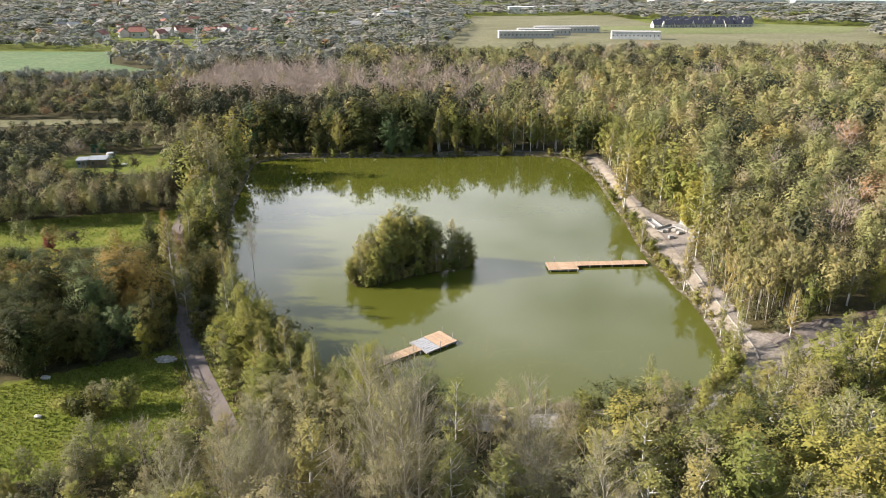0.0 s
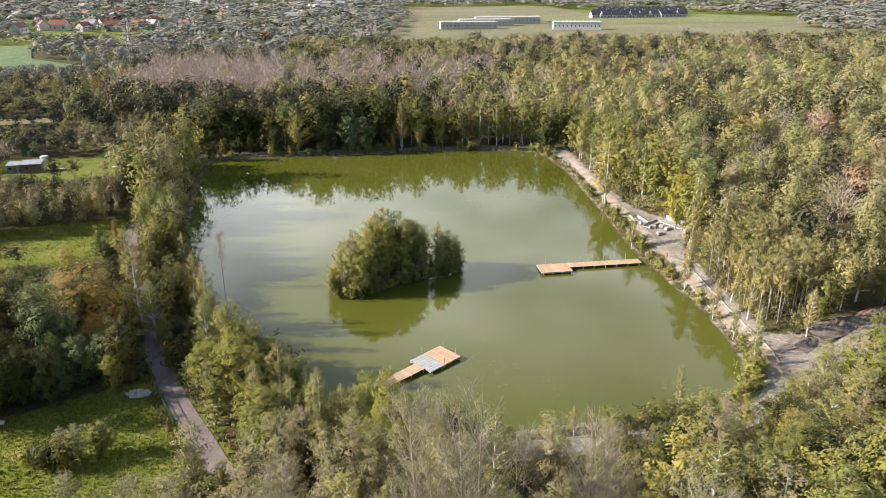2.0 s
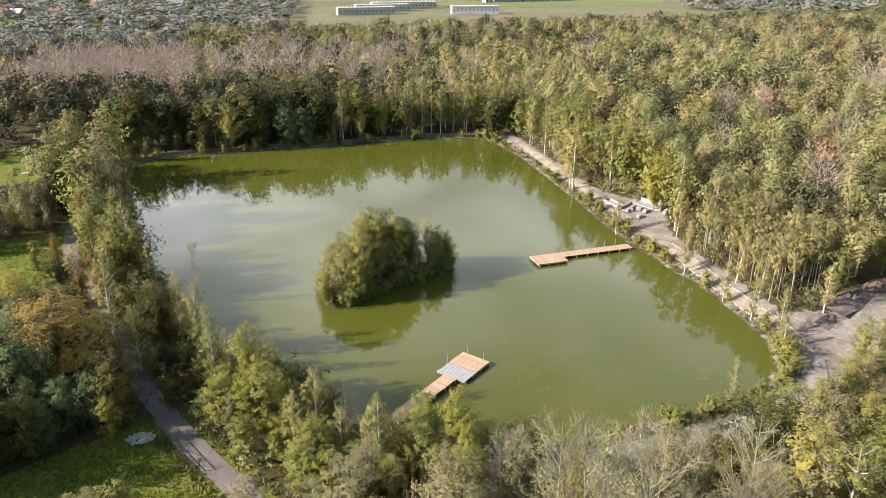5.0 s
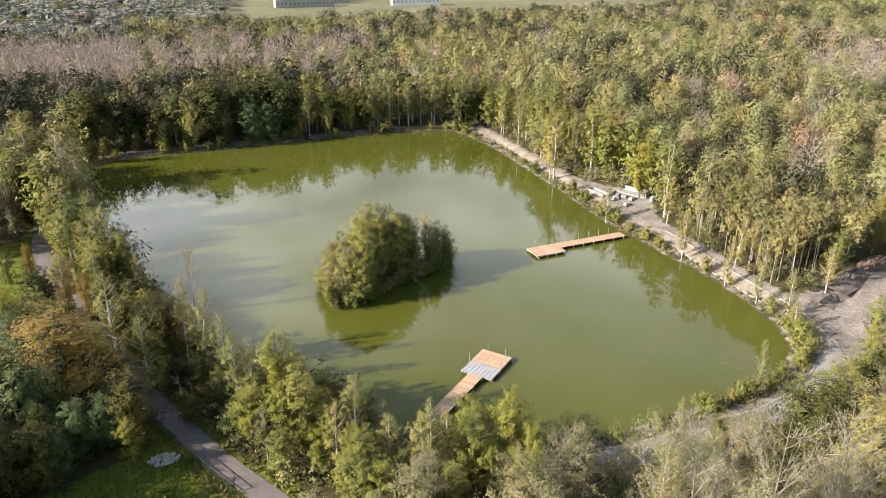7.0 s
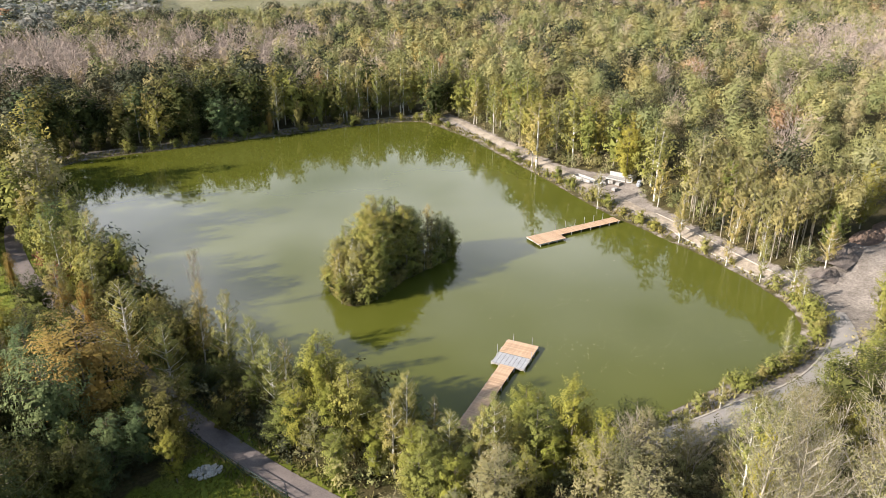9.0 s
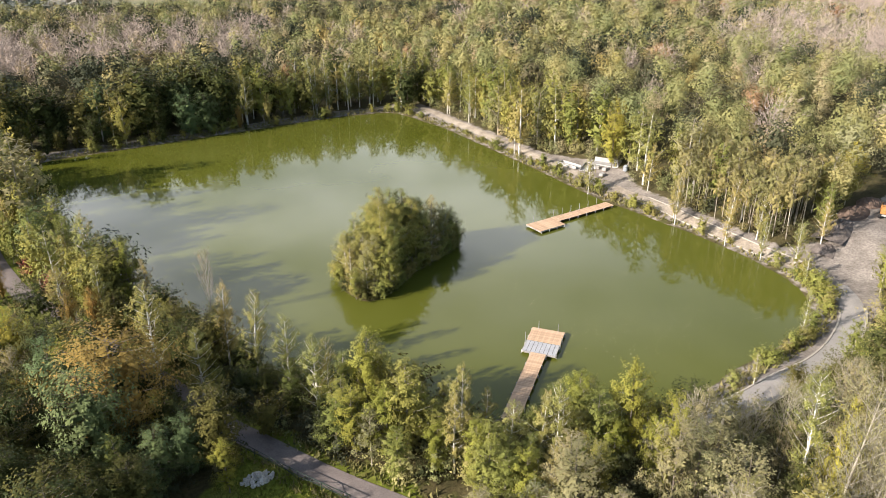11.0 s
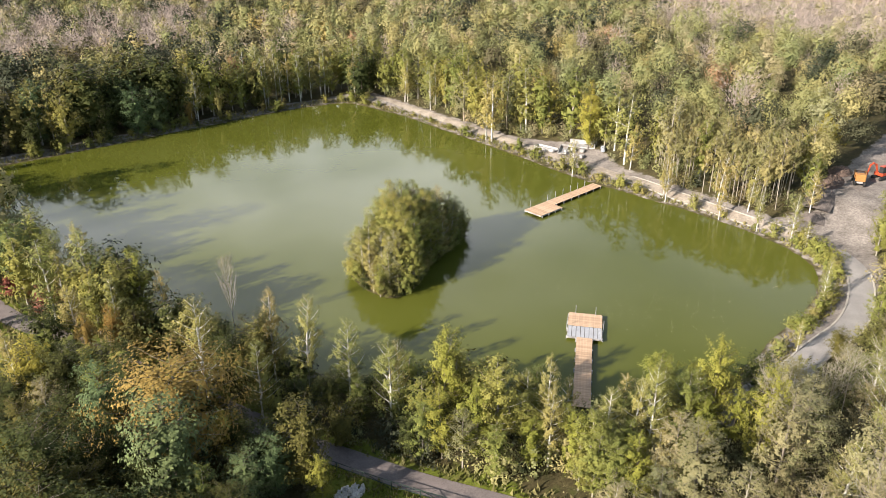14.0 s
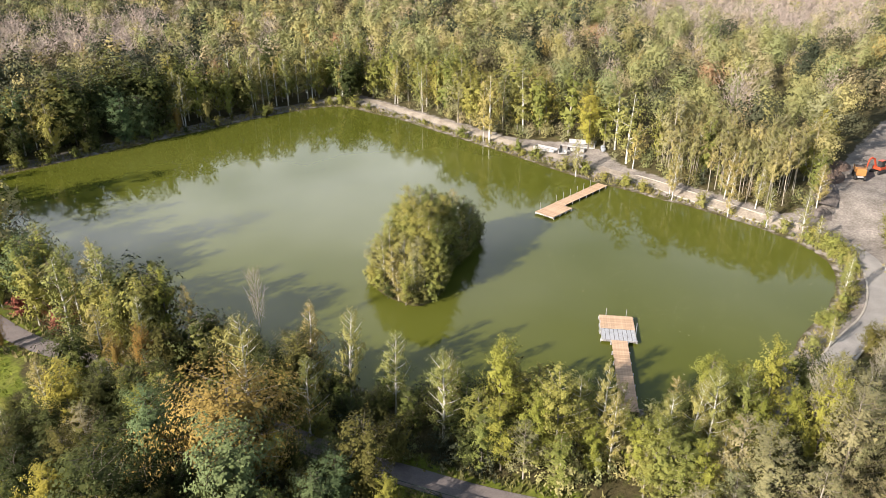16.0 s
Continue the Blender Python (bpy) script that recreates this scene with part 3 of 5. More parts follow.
tree_kind("yellow_shrub", "shrub", "birch", GREY_BARK, 2, 4.0, 3.4, 1500, 0.098, "shrub", "upright shrub with yellow-green leaves")
tree_kind("red_shrub", "shrub", "red", GREY_BARK, 1, 3.6, 3.0, 1500, 0.115, "shrub", "shrub turned bright red")
tree_kind("willow_tall", "aspen", "willow", GREY_BARK, 3, 16.0, 7.4, 6500, 0.108, "willow_tree", "tall grey-green willow losing its leaves")
for key, h, w, count, stems, label in (("bare", 10.0, 5.4, 1500, (1, 2, 1), "nearly leafless pale tree with fine rising twigs"), ("bare_tall", 22.0, 8.0, 7000, (1, 3, 2), "tall poplar with pale limbs and few olive leaves")):
    made = []
    for q in stems:
        (v, f), tips = bare_wood(h, w, q)
        made.append([("trunk", mesh_of("trunk", v, f, PALE_BARK, True)), ("crown", mesh_of("crown", *leaves(np.column_stack([tips, np.full((len(tips), 3), 0.4)]), count, 0.068), LEAF["willow"]))])
    TREES[key] = (h, made, made, "bare_tree", label)
COUNT = {}


def plant(key, x, y, h, wide=1.0, turn=None, label="", far=False):
    """One tree with its trunk and crown, h metres high."""
    h0, near, low, name, text = TREES[key]
    k = COUNT[key] = COUNT.get(key, -1) + 1
    root = new(name)
    root.empty_display_size = 0.3
    s = h / h0
    root.matrix_basis = Matrix.LocRotScale((x, y, float(height(np.array([x]), np.array([y]))[0])), Euler((0, 0, rng.random() * 6.28 if turn is None else turn)), (s * wide, s * wide, s))
    variants = low if far else near
    for pname, me in variants[k % len(variants)]:
        under(pname, me, root)
    return tagged(root, label or text, "shrub" if "shrub" in name else "tree", "shrubs on the banks" if "shrub" in name else "trees round the pond")


def clear(x, y, gap):
    """Whether land is free of water, paths, lawns and sand."""
    x, y = np.asarray(x, float), np.asarray(y, float)
    ok = ~inside(x, y, POND) & (line_distance(x, y, POND, True) > gap)
    ok &= line_distance(x, y, PATH_WEST) > np.where((y > 112) & (y < 157), 1.7, 2.3)
    for line, half in ((PATH_EAST, 1.6), (PATH_SOUTH, 2.0), (ROAD_EAST, 3.2)):
        ok &= line_distance(x, y, line) > half + 0.4
    for poly in (LAWN, WEST_FIELD, GARDEN, MEADOW_STRIP, EAST_BANK):
        ok &= ~inside(x, y, poly)
    ok &= line_distance(x, y, np.array([(-19.5, 94.8), (-16.0, 97.6)])) > 2.2
    return ok


def within_reach(x, y):
    """The stretch of wood that is overlooked from the flight."""
    return (x > -0.66 * y - 8) & (x < np.maximum.reduce([0.63 * y, 1.22 * y - 72.5, 3.07 * y - 264]) + 8) & (y > 46)


def scatter(x0, x1, y0, y1, gap):
    gx2, gy2 = np.meshgrid(np.arange(x0, x1, gap), np.arange(y0, y1, gap))
    x = gx2.ravel() + rng.uniform(-0.45, 0.45, gx2.size) * gap
    y = gy2.ravel() + rng.uniform(-0.45, 0.45, gx2.size) * gap
    return x, y


def choose(weights):
    keys = list(weights)
    p = np.array([weights[k] for k in keys], float)
    return keys[rng.choice(len(keys), p=p / p.sum())]


def near_mix(x, y):
    """Species weights and height for the trees that stand near the pond."""
    if y > 234:
        # mostly oaks: the shade on this wall is put into dark leaf colour
        if x < -8:
            return {"oak": 8, "aspen": 0.6, "birch": 0.4, "robinia": 0.6}, 16
        return {"birch": 3, "aspen": 3, "oak": 1.2}, 15
    if x > 46:
        if 104 < y < 137:
            return {"birch": 1.5, "pole": 7, "aspen": 1, "bare": 0.6}, 12
        if y <= 104:
            return {"willow": 1.2, "aspen": 4, "birch": 2, "oak": 0.8}, 10.5
        return {"birch": 3, "aspen": 5, "oak": 0.5, "yellow": 0.15, "willow": 0.6}, 14.5
    if y < 79 and x < -28:
        return {"willow": 4, "aspen": 2, "birch": 1, "bare": 1}, 6.0
    if x > 17 and y < 90:
        return {"aspen": 4, "birch": 2.6, "oak": 1.2, "willow": 2.4, "bare": 0.15}, float(np.interp(y, [64, 72, 80, 88], [15.5, 12.5, 9.0, 7.0]))
    if y < 66 and x > -30:
        return {"willow_tall": 4, "birch": 1, "aspen": 1.0, "bare_tall": 3.0}, 15.0
    if y < 80 and x > -30:
        return {"willow": 4.5, "birch": 1.2, "aspen": 1.2, "bare": 1.6, "oak": 0.5}, 9.0 if x > -12 else 8.0
    if x > -34 and y < 104:
        return {"birch": 3.6, "aspen": 5, "willow": 0.6, "oak": 0.5}, 8.6 if x < -6 else 5.5
    if x < -45 and y > 176:
        return {"aspen": 3, "birch": 3, "oak": 1.0, "willow": 1.2}, 17.0 if y < 222 else 12.5
    if line_distance(np.array([x]), np.array([y]), PATH_WEST)[0] > 3 and x < np.interp(y, [90, 115, 160, 176, 200], [-36, -46, -63, -67, -68]):
        if y > 176:
            return {"oak": 3, "aspen": 3, "birch": 2, "willow": 1}, 11
        return {"oak": 6, "aspen": 1.6, "robinia": 0.5, "orange": 0.2, "birch": 0.4, "yellow": 0.25, "willow": 0.5}, (10.5 if y < 113 else 6.0 if x < -68 else 8.5)
    if y < 142:
        return {"aspen": 2, "birch": 1.6, "oak": 4, "robinia": 0.5}, 6.5
    return {"aspen": 4, "birch": 4, "willow": 0.6, "oak": 1.2, "robinia": 0.7}, 11.5


# trees that can be told apart: kind, place, height, width
WEST_TREES = [("robinia", -58.0, 109.1, 15.0, 0.95), ("orange", -55.8, 116.0, 14.8, 1.22), ("yellow", -65.0, 134.5, 10.8, 1.0), ("robinia", -60.9, 121.6, 12.6, 0.8), ("birch", -49.9, 123.0, 15.6, 0.85), ("birch", -46.2, 117.4, 11.4, 0.9),
              ("lime", -47.6, 101.6, 6.8, 0.95), ("lime", -31.2, 103.6, 13.8, 0.85), ("birch", -38.8, 120.2, 12.8, 0.75), ("birch", -36.4, 114.6, 11.8, 0.8), ("birch", -35.6, 107.4, 12.2, 0.9), ("birch", -33.6, 108.6, 10.6, 0.7),
              ("oak", -43.6, 122.5, 11.5, 0.8), ("birch", -41.2, 124.0, 13.0, 0.7), ("lime", -49.3, 146.0, 12.4, 0.95), ("birch", -47.0, 143.0, 10.0, 0.9), ("robinia", -59.5, 171.5, 10.5, 1.15), ("aspen", -54.8, 148.4, 9.0, 1.0), ("aspen", -56.2, 163.0, 11.5, 1.0),
              ("birch", -52.6, 160.0, 13.0, 0.9), ("red_shrub", -61.8, 168.5, 3.2, 1.0), ("red_shrub", -59.0, 160.0, 3.6, 1.4), ("red_shrub", -84.5, 144.5, 6.0, 0.7), ("orange", -66.0, 161.5, 6.8, 0.4), ("yellow_shrub", -69.2, 160.0, 6.0, 0.6),
              ("orange", -57.6, 141.0, 8.5, 0.36), ("orange", -54.8, 140.2, 8.6, 0.36), ("bare", -39.6, 139.6, 12.5, 0.45), ("yellow", -70.5, 122.0, 9.0, 1.0), ("yellow", -73.5, 114.0, 9.5, 0.9), ("birch", -66.5, 137.0, 10.5, 0.8)]
NORTH_TREES = [("aspen", -35.0, 242.4, 14.5, 1.0), ("robinia", -18.5, 243.2, 12.0, 1.1), ("robinia", -13.0, 243.6, 11.5, 1.15), ("oak", -25.5, 244.4, 9.0, 0.8), ("oak", -42.5, 243.0, 9.0, 0.9), ("birch", -1.5, 246.0, 14.5, 0.8), ("yellow_shrub", 4.2, 244.6, 9.0, 0.45),
               ("birch", 19.0, 246.5, 15.5, 0.8), ("birch", 24.5, 247.2, 13.0, 0.7), ("birch", 30.5, 247.0, 15.0, 0.8), ("orange", -4.5, 244.0, 6.5, 0.5), ("birch", 45.5, 240.5, 14.0, 0.8)]
EAST_TREES = [("birch", 44.8, 152.3, 9.0, 0.75), ("birch", 47.6, 130.3, 10.5, 0.7), ("birch", 48.6, 131.6, 10.0, 0.65), ("birch", 47.8, 118.5, 8.5, 0.7), ("birch", 47.9, 111.0, 8.0, 0.7), ("birch", 48.3, 104.8, 9.0, 0.75),
              ("birch", 52.4, 115.5, 9.5, 0.9), ("birch", 52.6, 122.0, 10.0, 0.9), ("yellow", 60.0, 160.5, 14.5, 0.95), ("yellow", 57.0, 158.5, 13.0, 0.9), ("birch", 46.2, 101.2, 6.0, 0.9),
              ("shrub", 44.6, 98.0, 4.0, 1.0), ("shrub", 43.2, 95.8, 3.6, 1.1), ("shrub", 45.8, 99.8, 3.4, 1.0), ("yellow_shrub", 41.6, 94.4, 3.0, 1.0), ("shrub", 39.4, 93.0, 2.6, 1.1)]
SITE_TREES = [("aspen", 54.0, 91.5, 10.0, 1.1), ("aspen", 59.5, 93.5, 10.5, 1.1), ("birch", 50.0, 89.0, 8.0, 0.9), ("aspen", 64.5, 95.0, 10.0, 0.9), ("birch", 57.5, 106.5, 9.0, 0.9), ("aspen", 61.0, 108.5, 10.0, 0.9),
              ("aspen", 66.5, 113.0, 11.0, 0.9), ("birch", 71.0, 115.0, 12.0, 0.9), ("aspen", 75.0, 113.5, 11.0, 0.9), ("yellow", 79.5, 115.5, 12.0, 0.9), ("aspen", 63.0, 117.5, 11.0, 0.9)]
SOUTH_TREES = [("birch", 30.2, 90.8, 8.2, 0.6), ("bare_tall", -8.1, 62.3, 24.0, 0.95), ("bare_tall", -5.2, 61.4, 24.2, 0.95), ("bare_tall", -2.6, 56.6, 26.5, 0.95), ("yellow", -4.6, 65.5, 18.5, 0.4), ("bare_tall", 12.7, 49.6, 23.6, 0.95), ("bare_tall", 8.8, 60.5, 21.8, 0.95),
               ("bare_tall", -25.4, 55.4, 18.6, 0.95), ("bare_tall", -19.0, 55.6, 18.3, 0.95), ("willow_tall", -14.0, 67.0, 17.2, 0.9), ("willow_tall", -13.3, 74.9, 13.8, 1.0), ("birch", 1.6, 71.4, 15.2, 0.8), ("willow_tall", 7.5, 71.5, 15.0, 0.9), ("willow_tall", -21.7, 77.8, 11.2, 1.5),
               ("birch", -17.7, 86.5, 12.4, 0.75), ("willow_tall", 25.4, 70.8, 16.2, 0.9), ("aspen", 51.6, 83.8, 14.4, 1.0), ("willow_tall", -10.4, 74.6, 12.6, 1.0), ("willow", -4.6, 77.0, 10.6, 1.2), ("lime", -10.6, 78.4, 13.4, 0.72), ("lime", -9.2, 84.5, 13.0, 0.8),
               ("oak", -2.0, 83.0, 8.8, 0.95), ("aspen", -12.9, 85.4, 10.4, 0.9), ("bare", 0.6, 77.4, 8.6, 0.9), ("bare", 10.8, 79.4, 6.4, 1.0), ("bare", 6.0, 77.0, 8.5, 0.9), ("bare", 15.5, 76.5, 9.5, 0.9), ("aspen", 28.4, 82.6, 7.6, 1.0), ("aspen", -29.4, 96.8, 12.8, 0.95),
               ("birch", -23.6, 95.4, 11.4, 0.75), ("birch", -20.4, 95.2, 7.2, 0.8), ("birch", -18.7, 88.0, 10.4, 0.8), ("birch", -21.5, 89.3, 9.9, 0.8), ("birch", -26.4, 92.3, 10.4, 0.8), ("birch", -15.2, 88.6, 8.6, 0.8), ("bare", -36.0, 72.0, 9.0, 1.0), ("willow", -43.0, 73.5, 9.0, 1.1),
               ("willow", -31.0, 70.5, 10.5, 1.1), ("oak", 18.5, 79.0, 8.0, 0.9), ("aspen", 34.5, 81.5, 9.0, 0.9), ("aspen", 41.0, 84.5, 9.5, 0.9), ("birch", 14.5, 86.6, 5.0, 0.8)]
SINGLE = WEST_TREES + NORTH_TREES + EAST_TREES + SITE_TREES + SOUTH_TREES
for key, x, y, h, wide in SINGLE:
    plant(key, x, y, h, wide)
single_spots = np.array([(x, y) for _, x, y, _, _ in SINGLE])


def apart(x, y, gap):
    return np.min(np.hypot(single_spots[:, 0] - x, single_spots[:, 1] - y)) > gap


# the dark block of oaks north of the lawn
xs, ys = scatter(-86, -46.5, 99.5, 118, 3.2)
ok = clear(xs, ys, 1.4) & (line_distance(xs, ys, PATH_WEST) > 3.0) & (xs > -0.66 * ys - 8) & (xs < np.interp(ys, [99, 115, 125], [-41, -48, -51]))
for x, y in zip(xs[ok], ys[ok]):
    if apart(x, y, 2.6):
        plant(choose({"oak": 8, "aspen": 0.35, "robinia": 0.4, "yellow": 0.15}), x, y, (10.5 if x < -70 else 12.5) * (0.82 + 0.3 * rng.random()) * (0.62 if math.hypot(x + 57, y - 110) < 10 else 1.0), 0.95)
SCRUB = np.array([(-55, 104), (-44, 101), (-38.5, 104), (-36.5, 112), (-40, 122), (-49, 127), (-53, 120)], float)
BLOCK = np.array([(-90, 99), (-46, 99), (-42, 106), (-50, 119), (-90, 119)], float)

# near trees, one by one
xs, ys = scatter(-112, 92, 46, 262, 4.2)
ok = clear(xs, ys, 1.4)
dp = line_distance(xs, ys, POND, True)
ok &= (dp < 15) | (ys < 96) | ((xs < -45) & (ys < 150))
ok &= within_reach(xs, ys) & ~(inside(xs, ys, BLOCK) & (line_distance(xs, ys, PATH_WEST) > 3.0) & (xs < np.interp(ys, [99, 115, 125], [-41, -48, -51])))
for x, y in zip(xs[ok], ys[ok]):
    weights, h = near_mix(x, y)
    h *= 0.72 + 0.5 * rng.random()
    d = math.hypot(x + 18, y - 96.5)
    if d < 15 and x < -12 and y < 99:
        h = min(h, 0.60 * d + 2.4)
    if x < -63 and 116 < y < 152:
        h = min(h, 0.39 * (150 - y) + 1.2)
    if inside(np.array([x]), np.array([y]), SCRUB)[0]:
        weights, h = {"oak": 6, "aspen": 0.5, "dark_shrub": 2}, 4.2 + 2.2 * rng.random()
    if y > 238 and -46 < x < 43 and y < 247:
        continue
    if 230 < y < 249 and x <= -46:
        h = min(h, 5.5)
    if apart(x, y, 2.4):
        plant(choose(weights), x, y, h, 0.9 + 0.3 * rng.random(), far=y > 118 and math.hypot(x + 77, y - 61) > 88 or x > 52)

xs, ys = scatter(53.5, 66, 112, 142, 2.0)
for x, y in zip(xs, ys):
    if clear(np.array([x]), np.array([y]), 1.0)[0] and rng.random() < 0.75:
        plant("pole", x, y, 9.5 + 3.5 * rng.random(), 0.8 + 0.3 * rng.random())

# the strip between the west path and the water stands closer
xs, ys = scatter(-66, -22, 100, 182, 3.6)
ok = clear(xs, ys, 1.2) & (line_distance(xs, ys, POND, True) < 15) & (xs > np.interp(ys, [90, 115, 160, 182], [-36, -46, -63, -67]))
for x, y in zip(xs[ok], ys[ok]):
    if inside(np.array([x]), np.array([y]), SCRUB)[0]:
        plant(choose({"oak": 6, "dark_shrub": 3}), x, y, 3.2 + 1.8 * rng.random(), 1.0)
    elif apart(x, y, 1.8):
        if y < 142:
            plant(choose({"aspen": 1.6, "birch": 1.0, "oak": 5, "dark_shrub": 1}), x, y, 4.2 + 3.6 * rng.random(), 0.9 + 0.25 * rng.random(), far=y > 128)
        else:
            plant(choose({"aspen": 3.4, "birch": 3.2, "willow": 0.8, "robinia": 0.7, "oak": 2.4}), x, y, 8.0 + 4.5 * rng.random(), 0.9 + 0.25 * rng.random(), far=True)
# the thick row between the west path and the south shore, and the tangle between the oaks and the field
def fill_in(poly, gap, weights, low, high, wide):
    xs, ys = scatter(poly[:, 0].min(), poly[:, 0].max(), poly[:, 1].min(), poly[:, 1].max(), gap)
    ok = clear(xs, ys, 1.2) & inside(xs, ys, poly) & (line_distance(xs, ys, PATH_WEST) > 2.6)
    for x, y in zip(xs[ok], ys[ok]):
        h = low + (high - low) * rng.random()
        d = math.hypot(x + 18, y - 96.5)
        if d < 15 and x < -12:
            h = min(h, 0.60 * d + 2.4)
        if x < -63 and y > 116:
            h = min(h, 0.39 * (150 - y) + 1.2)
        if apart(x, y, 1.6):
            plant(choose(weights), x, y, h, wide * (0.9 + 0.25 * rng.random()))


fill_in(np.array([(-32, 92), (-26, 84), (-6, 80), (-4, 88), (-12, 93), (-24, 104), (-34, 112), (-36, 104)], float), 3.3, {"aspen": 5.5, "birch": 1.2, "lime": 1.5, "oak": 0.5}, 6.5, 10.0, 1.1)
fill_in(np.array([(-92, 117), (-51, 119), (-55, 140), (-58, 147), (-69, 148), (-92, 142)], float), 3.5, {"oak": 3, "aspen": 3, "lime": 1.2, "robinia": 0.7, "yellow": 0.5, "birch": 0.5}, 5.0, 9.0, 1.05)

# low growth under the near trees, too thick to count
thicket = {"aspen": [], "oak": [], "birch": []}
xs, ys = scatter(-62, 44, 58, 116, 3.3)
ok = clear(xs, ys, 0.6) & within_reach(xs, ys)
for x, y in zip(xs[ok], ys[ok]):
    key = choose({"shrub": 1, "dark_shrub": 6, "yellow_shrub": 0.3} if x < -24 and y > 96 else {"shrub": 4, "dark_shrub": 1.6, "yellow_shrub": 0.8})
    h0, v = RAW[key][rng.integers(len(RAW[key]))]
    v = v[: len(v) // 5 * 3]
    s, an = (2.0 + 2.4 * rng.random()) / h0, rng.random() * 6.28
    z = float(height(np.array([x]), np.array([y]))[0])
    v = np.column_stack([x + 1.15 * s * (math.cos(an) * v[:, 0] - math.sin(an) * v[:, 1]), y + 1.15 * s * (math.sin(an) * v[:, 0] + math.cos(an) * v[:, 1]), z + s * v[:, 2]])
    thicket[{"shrub": "aspen", "dark_shrub": "oak", "yellow_shrub": "birch"}[key]].append((v, rng.random()))
xs, ys = scatter(53.3, 60, 98, 238, 2.7)
ok = clear(xs, ys, 0.6)
for x, y in zip(xs[ok], ys[ok]):
    key = choose({"shrub": 3, "dark_shrub": 1.0, "yellow_shrub": 1.5})
    h0, v = RAW[key][rng.integers(len(RAW[key]))]
    v = v[: len(v) // 6 * 3]
    s, an = (1.4 + 2.4 * rng.random()) / h0, rng.random() * 6.28
    z = float(height(np.array([x]), np.array([y]))[0])
    v = np.column_stack([x + 1.15 * s * (math.cos(an) * v[:, 0] - math.sin(an) * v[:, 1]), y + 1.15 * s * (math.sin(an) * v[:, 0] + math.cos(an) * v[:, 1]), z + s * v[:, 2]])
    thicket[{"shrub": "aspen", "dark_shrub": "oak", "yellow_shrub": "birch"}[key]].append((v, rng.random()))
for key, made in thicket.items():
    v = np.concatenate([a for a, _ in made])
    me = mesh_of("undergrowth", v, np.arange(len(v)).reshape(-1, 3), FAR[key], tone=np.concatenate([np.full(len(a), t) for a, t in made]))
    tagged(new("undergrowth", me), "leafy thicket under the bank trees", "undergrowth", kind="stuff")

# undergrowth along the banks and path edges
xs, ys = scatter(-70, 62, 66, 250, 2.9)
ok = clear(xs, ys, 0.3)
dp = line_distance(xs, ys, POND, True)
edge_of_path = line_distance(xs, ys, PATH_WEST)
ok &= (dp < 9) & (ys < 165) & (ys > 116) | (dp < 2.4) | (edge_of_path < 5) & (ys < 150) & (ys > 116)
ok &= (xs < 40) | (dp < 3)
for x, y in zip(xs[ok], ys[ok]):
    if apart(x, y, 1.0):
        plant(choose({"shrub": 4, "dark_shrub": 1.2, "yellow_shrub": 1.2}), x, y, 1.5 + 2.2 * rng.random(), 1.0 + 0.3 * rng.random())
for k in range(0, len(POND), 1):
    p = POND[k]
    if p[0] > 20 and p[1] < 236 or p[1] < 98 and p[0] > -10:
        away = p - (-5, 160)
        q = p + away / np.linalg.norm(away) * (0.7 + 1.0 * rng.random())
        if rng.random() < 0.62:
            plant(choose({"shrub": 3, "yellow_shrub": 2}), q[0], q[1], (1.7 + 1.6 * rng.random()) if q[1] < 104 else 0.7 + 1.1 * rng.random() ** 2, 1.2)

# the island's trees
xs, ys = scatter(-21, 7, 132, 149, 2.2)
for x, y in zip(xs, ys):
    if inside(np.array([x]), np.array([y]), ISLAND)[0]:
        edge = line_distance(np.array([x]), np.array([y]), ISLAND, True)[0]
        tall = float(np.interp(x, [-20, -15, -10, -6, -2, 6], [7.5, 9.5, 13.8, 12.8, 10.5, 9.5])) * (0.78 + 0.28 * rng.random()) * (0.72 + 0.28 * min(1, edge / 3))
        plant(choose({"birch": 5, "aspen": 4, "willow": 1}) if abs(x + 9) > 4 else "aspen", x, y, tall, 1.1)
for u in range(0, len(ISLAND)):
    x, y = ISLAND[u] * 0.95 + ISLAND.mean(0) * 0.05
    plant(choose({"shrub": 2, "yellow_shrub": 2, "dark_shrub": 1}), x, y, 1.6 + 2.2 * rng.random(), 1.1)

